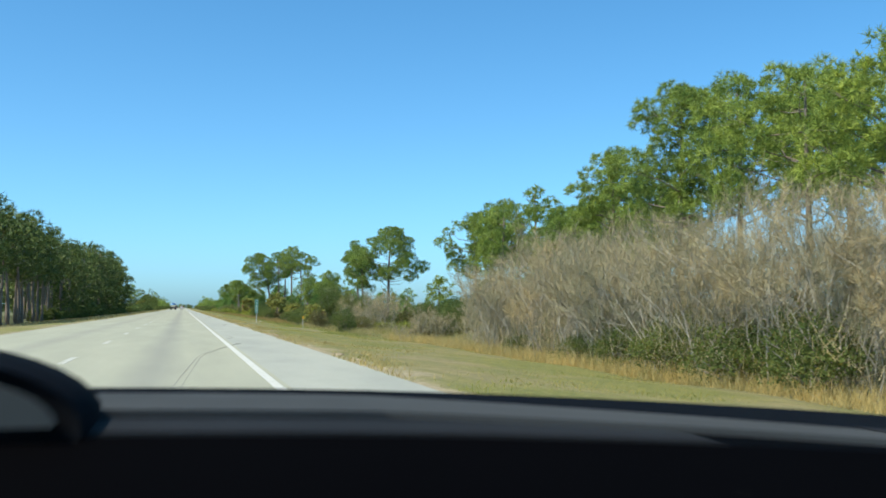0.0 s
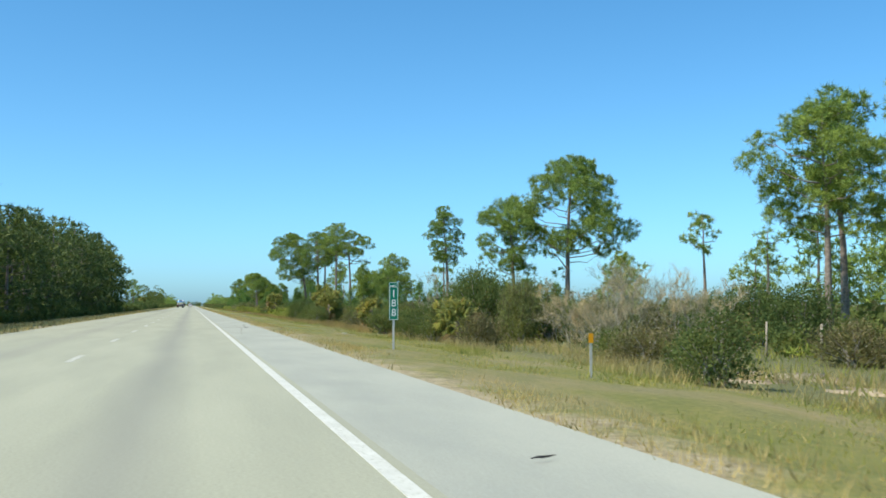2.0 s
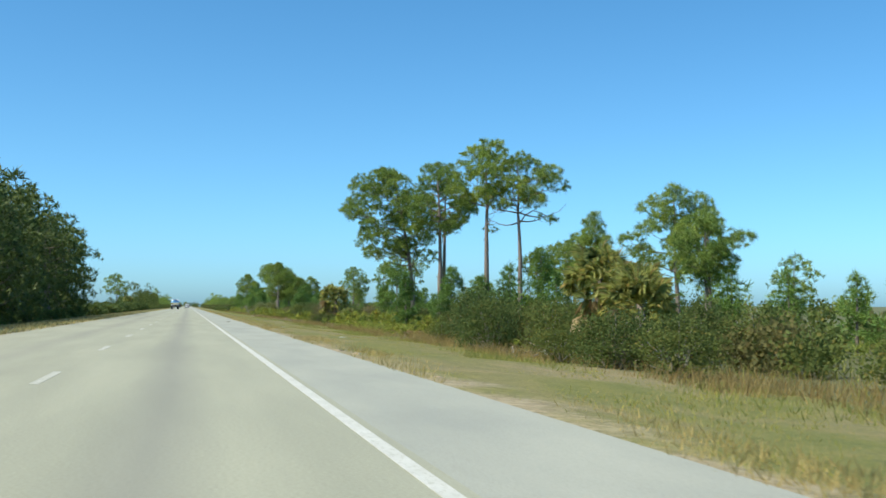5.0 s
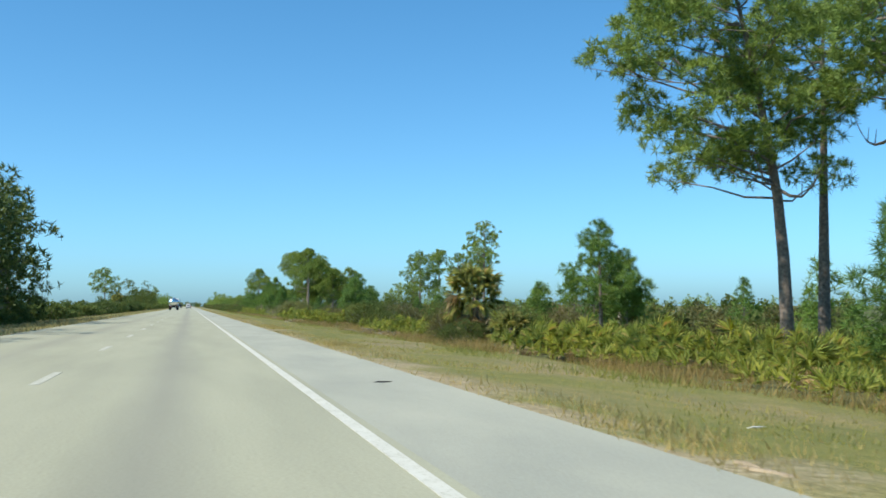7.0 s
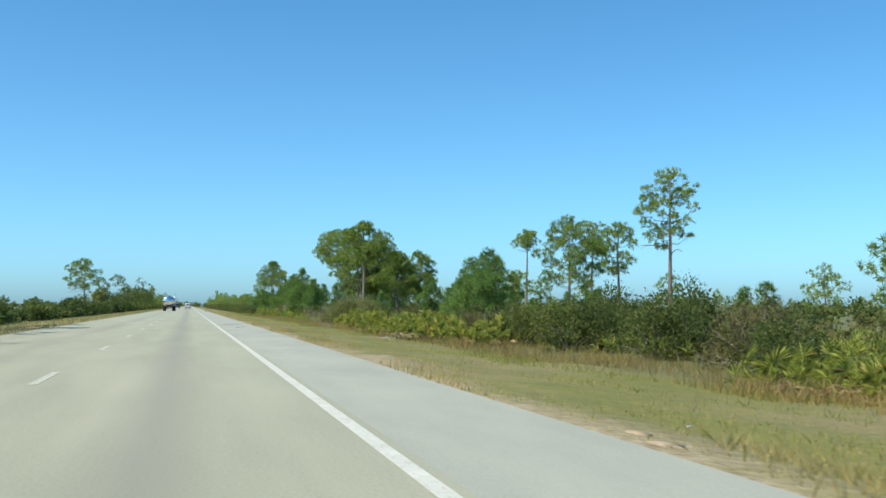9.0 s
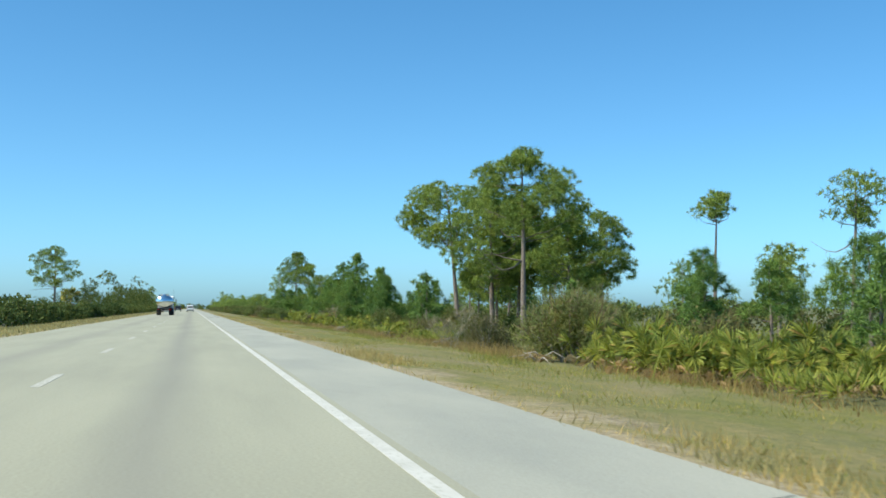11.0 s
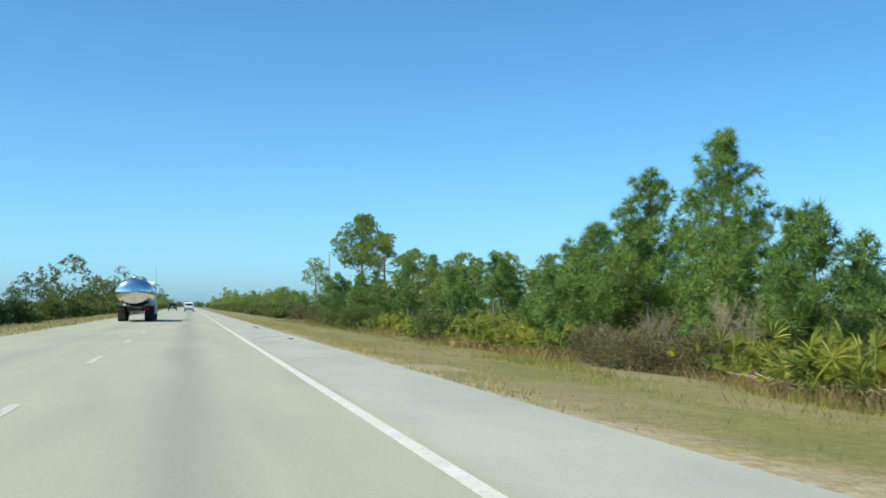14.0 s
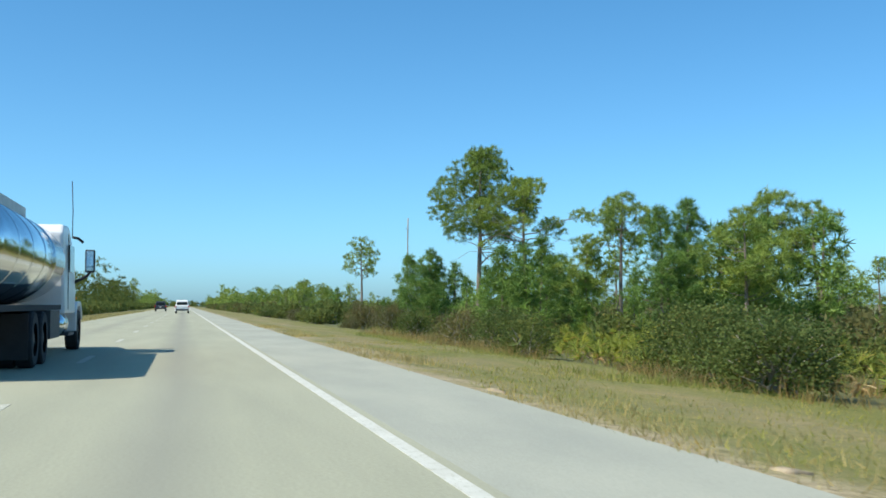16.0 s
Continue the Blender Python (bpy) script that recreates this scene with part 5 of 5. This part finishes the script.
def mark(name, points, width, label):
    """A thin rubber mark or crack that lies on the pavement."""
    g = Geo()
    pts = np.array(points, float)
    t = np.linspace(0, 1, len(pts))
    fine = np.linspace(0, 1, 14)
    x, y = np.interp(fine, t, pts[:, 0]), np.interp(fine, t, pts[:, 1])
    q = np.random.default_rng(len(points) + int(y[0]))
    w = width * q.uniform(0.5, 1.2, 14) * 0.5
    v = []
    for k in range(14):
        v += [(x[k] - w[k], y[k], 0.003), (x[k] + w[k], y[k], 0.003), (x[k] - w[k], y[k], -0.01), (x[k] + w[k], y[k], -0.01)]
    f = []
    for k in range(13):
        a, c = 4 * k, 4 * k + 4
        f += [(a, a + 1, c + 1, c), (a + 2, c + 2, c + 3, a + 3), (a, c, c + 2, a + 2), (a + 1, a + 3, c + 3, c + 1)]
    f += [(0, 2, 3, 1), (52, 53, 55, 54)]
    g.add(v, f)
    part(name, g.mesh(name, TAR), road, label)


mark("skid_mark", [(-0.25, 10.0), (0.01, 15.1), (0.14, 18.1), (0.31, 21.5), (0.55, 26.5), (1.17, 30.5), (1.85, 35.0)], 0.018, "dark curved tyre skid mark")
mark("skid_mark", [(-0.1, 10.0), (0.13, 15.1), (0.25, 18.1), (0.4, 21.5), (0.62, 26.5), (1.25, 30.5), (1.95, 35.0)], 0.012, "dark curved tyre skid mark")
mark("skid_mark", [(1.7, 463.5), (2.2, 466.0), (2.9, 467.6)], 0.02, "dark tyre skid mark")
mark("crack", [(2.1, 104.0), (2.2, 107.0), (2.6, 115.0), (2.5, 121.0)], 0.04, "dark tar-filled crack")
mark("crack", [(1.68, 340.6), (2.4, 341.0), (3.5, 341.5)], 0.08, "dark seam across the shoulder")
mark("tar_patch", [(1.75, 40.0), (2.0, 42.0), (1.85, 44.5)], 0.05, "dark tar patch")


def scrap(x, y, size, seed, label="torn piece of black tyre rubber", mat=None, name="tyre_scrap"):
    q = np.random.default_rng(seed)
    g = Geo()
    pts = np.cumsum(np.concatenate([[[0, 0]], q.uniform(0.2, 0.5, (4, 2)) * size * np.array([1, 0.4])]), axis=0)
    g.tube([(px, py, 0.02 + 0.05 * size * math.sin(k * 1.3) ** 2) for k, (px, py) in enumerate(pts)], [0.02 * size, 0.06 * size, 0.07 * size, 0.05 * size, 0.015 * size], 5)
    z = 0.0 if x < 3.55 else ground_z(x)
    e = tagged(new(name, g.mesh(name, mat or BLACK, True)), label, "debris", "roadside debris")
    e.matrix_basis = pose(x, y, z + 0.01, 0, 0, q.uniform(-30, 30))


for k, (x, y, size) in enumerate(((2.55, 68.5, 0.35), (2.3, 330.3, 0.3), (2.6, 331.8, 0.25), (2.85, 481.2, 0.4), (2.85, 463.2, 0.4), (2.85, 483.6, 0.5), (2.7, 115.2, 0.35), (2.9, 120.5, 0.3), (2.55, 229.0, 0.4))):
    scrap(x, y, size * 0.45, k)
for k, (x, y, size) in enumerate(((8.2, 120.6, 0.6), (5.87, 224.4, 0.4), (6.5, 201.0, 0.5), (9.7, 331.2, 1.2), (5.0, 285.0, 0.35))):
    scrap(x, y, size * 0.4, 40 + k, "crumpled white scrap of litter", LITTER, "litter")


def sand_patch(x, y, w, l, seed):
    q = np.random.default_rng(seed)
    g = Geo()
    n = 16
    a = np.arange(n) * 2 * np.pi / n
    rr = q.uniform(0.35, 1.15, n)
    px, py = x + np.cos(a) * rr * w, y + np.sin(a) * rr * l
    z = np.array([ground_z(v) for v in px])
    v = [(x, y, ground_z(x) + 0.022)] + [(px[k], py[k], z[k] + 0.004) for k in range(n)] + [(px[k], py[k], z[k] - 0.05) for k in range(n)]
    f = [(0, 1 + k, 1 + (k + 1) % n) for k in range(n)] + [(1 + k, 1 + n + k, 1 + n + (k + 1) % n, 1 + (k + 1) % n) for k in range(n)]
    g.add(v, f)
    tagged(new("sand_patch", g.mesh("sand_patch", SAND, True)), "bare pale sand patch at the pavement edge", "sand", "sand patches")


q = np.random.default_rng(77)
for k, y in enumerate(np.concatenate([q.uniform(8, 60, 12), q.uniform(170, 300, 30), q.uniform(300, 520, 18)])):
    sand_patch(3.78 + q.uniform(0, 0.4), y, q.uniform(0.06, 0.16), q.uniform(0.15, 0.5), k)
for k, (x, y) in enumerate(((16.5, 84.0), (17.5, 90.0), (15.0, 89.0))):
    sand_patch(x, y, 1.6, 2.6, 90 + k)


def snag(x, y, height, radius, seed, label="dead bleached pine snag without a crown"):
    q = np.random.default_rng(seed)
    e = thing("dead_tree", (x, y, ground_z(x)), label, "tree")
    g = Geo()
    hs = np.linspace(0, 1, 9)
    wob = np.cumsum(q.normal(size=(9, 2)) * 0.03, axis=0)
    g.tube(np.stack([wob[:, 0], wob[:, 1], hs * height - 0.2 * (1 - hs)], 1), radius * (1.1 - 0.5 * hs) * q.uniform(0.8, 1.15, 9), 7)
    part("trunk", g.mesh("trunk", DEADWOOD, True), e)
    for k in range(3):
        g = Geo()
        z = height * q.uniform(0.5, 0.95)
        a = q.uniform(0, 6.28)
        g.tube([(0, 0, z), (math.cos(a) * 0.35, math.sin(a) * 0.35, z + 0.15)], [radius * 0.4, radius * 0.1], 5)
        part("stub", g.mesh("stub", DEADWOOD), e, "broken branch stub")


snag(31.5, 291.0, 6.2, 0.15, 1)
snag(19.0, 583.3, 9.8, 0.08, 2)


def log_pile(x, y, seed):
    """A tangle of bleached dead palmetto stems and fronds on the ground."""
    q = np.random.default_rng(seed)
    e = thing("dead_palmetto", (x, y, ground_z(x)), "pale tangle of dead palmetto stems on the ground", "dead plant", "dead palmetto stems")
    for k in range(7):
        g = Geo()
        a, l = q.uniform(0, 6.28), q.uniform(0.6, 1.5)
        p = q.normal(size=2) * 0.5
        d = np.array([math.cos(a), math.sin(a)])
        g.tube([(p[0], p[1], 0.05), (p[0] + d[0] * l * 0.5, p[1] + d[1] * l * 0.5, q.uniform(0.15, 0.4)), (p[0] + d[0] * l, p[1] + d[1] * l, q.uniform(0.05, 0.5))], [0.032, 0.03, 0.014], 5)
        part("stem", g.mesh("stem", DEADWOOD, True), e)
    for k in range(5):
        f = part("dead_frond", DRYFAN[k % 2], e, "dry brown fan leaf")
        f.matrix_basis = Matrix.Translation((q.normal() * 0.5, q.normal() * 0.5, 0.1)) @ aim(q.uniform(0, 6.28), q.uniform(0.0, 0.5), q.normal() * 0.4)


for k, (x, y) in enumerate(((12.4, 287.0), (12.6, 290.5), (12.8, 283.5), (13.0, 194.0), (11.2, 331.5), (12.8, 374.0), (13.6, 396.0), (13.2, 472.5), (12.4, 428.5), (13.2, 413.0), (13.0, 449.5))):
    log_pile(x, y, 200 + k)


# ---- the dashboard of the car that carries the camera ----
# Dash colours are darkened for the cabin roof's shade; no roof is built.
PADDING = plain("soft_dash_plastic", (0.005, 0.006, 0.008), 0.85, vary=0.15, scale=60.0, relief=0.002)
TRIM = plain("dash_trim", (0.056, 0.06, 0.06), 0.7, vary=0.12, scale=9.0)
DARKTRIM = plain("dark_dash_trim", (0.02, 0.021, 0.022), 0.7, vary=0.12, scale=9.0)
# The lower face's shade is put into this near-black colour.
SHADEBLACK = plain("shade_black_dash", (0.001, 0.001, 0.0014), 0.95, vary=0.1)
for m in (PADDING, TRIM, DARKTRIM, SHADEBLACK):
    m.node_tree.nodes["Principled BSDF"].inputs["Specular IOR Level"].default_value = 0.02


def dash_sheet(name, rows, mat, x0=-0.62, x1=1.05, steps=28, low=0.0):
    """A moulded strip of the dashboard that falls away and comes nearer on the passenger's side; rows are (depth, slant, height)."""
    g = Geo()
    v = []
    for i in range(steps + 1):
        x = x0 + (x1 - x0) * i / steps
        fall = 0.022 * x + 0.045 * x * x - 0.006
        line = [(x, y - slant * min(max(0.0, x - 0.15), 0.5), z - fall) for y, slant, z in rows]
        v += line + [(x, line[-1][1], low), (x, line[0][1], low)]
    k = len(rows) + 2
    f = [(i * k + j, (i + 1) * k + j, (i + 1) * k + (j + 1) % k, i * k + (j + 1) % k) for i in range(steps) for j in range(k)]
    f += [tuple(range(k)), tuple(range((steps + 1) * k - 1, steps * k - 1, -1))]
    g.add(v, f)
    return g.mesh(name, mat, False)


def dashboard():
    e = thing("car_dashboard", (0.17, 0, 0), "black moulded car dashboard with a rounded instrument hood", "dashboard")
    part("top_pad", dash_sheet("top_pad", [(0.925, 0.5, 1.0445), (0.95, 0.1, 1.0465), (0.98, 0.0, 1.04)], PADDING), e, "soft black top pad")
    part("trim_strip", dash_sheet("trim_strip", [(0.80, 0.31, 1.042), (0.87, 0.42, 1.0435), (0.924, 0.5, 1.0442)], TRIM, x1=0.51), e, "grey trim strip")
    part("groove", dash_sheet("groove", [(0.742, 0.24, 1.036), (0.799, 0.31, 1.037)], SHADEBLACK), e, "seam darkened as shade")
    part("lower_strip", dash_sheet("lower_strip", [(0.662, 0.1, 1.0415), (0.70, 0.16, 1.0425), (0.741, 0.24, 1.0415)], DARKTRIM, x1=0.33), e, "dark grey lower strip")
    part("front_face", dash_sheet("front_face", [(0.50, 0.0, 0.8), (0.56, 0.05, 1.01), (0.661, 0.1, 1.0395)], SHADEBLACK), e, "lower face darkened as cabin shade")
    part("end_face", dash_sheet("end_face", [(0.662, 0.1, 1.0395), (0.741, 0.24, 1.0385)], SHADEBLACK, x0=0.331), e, "end face darkened as shade")
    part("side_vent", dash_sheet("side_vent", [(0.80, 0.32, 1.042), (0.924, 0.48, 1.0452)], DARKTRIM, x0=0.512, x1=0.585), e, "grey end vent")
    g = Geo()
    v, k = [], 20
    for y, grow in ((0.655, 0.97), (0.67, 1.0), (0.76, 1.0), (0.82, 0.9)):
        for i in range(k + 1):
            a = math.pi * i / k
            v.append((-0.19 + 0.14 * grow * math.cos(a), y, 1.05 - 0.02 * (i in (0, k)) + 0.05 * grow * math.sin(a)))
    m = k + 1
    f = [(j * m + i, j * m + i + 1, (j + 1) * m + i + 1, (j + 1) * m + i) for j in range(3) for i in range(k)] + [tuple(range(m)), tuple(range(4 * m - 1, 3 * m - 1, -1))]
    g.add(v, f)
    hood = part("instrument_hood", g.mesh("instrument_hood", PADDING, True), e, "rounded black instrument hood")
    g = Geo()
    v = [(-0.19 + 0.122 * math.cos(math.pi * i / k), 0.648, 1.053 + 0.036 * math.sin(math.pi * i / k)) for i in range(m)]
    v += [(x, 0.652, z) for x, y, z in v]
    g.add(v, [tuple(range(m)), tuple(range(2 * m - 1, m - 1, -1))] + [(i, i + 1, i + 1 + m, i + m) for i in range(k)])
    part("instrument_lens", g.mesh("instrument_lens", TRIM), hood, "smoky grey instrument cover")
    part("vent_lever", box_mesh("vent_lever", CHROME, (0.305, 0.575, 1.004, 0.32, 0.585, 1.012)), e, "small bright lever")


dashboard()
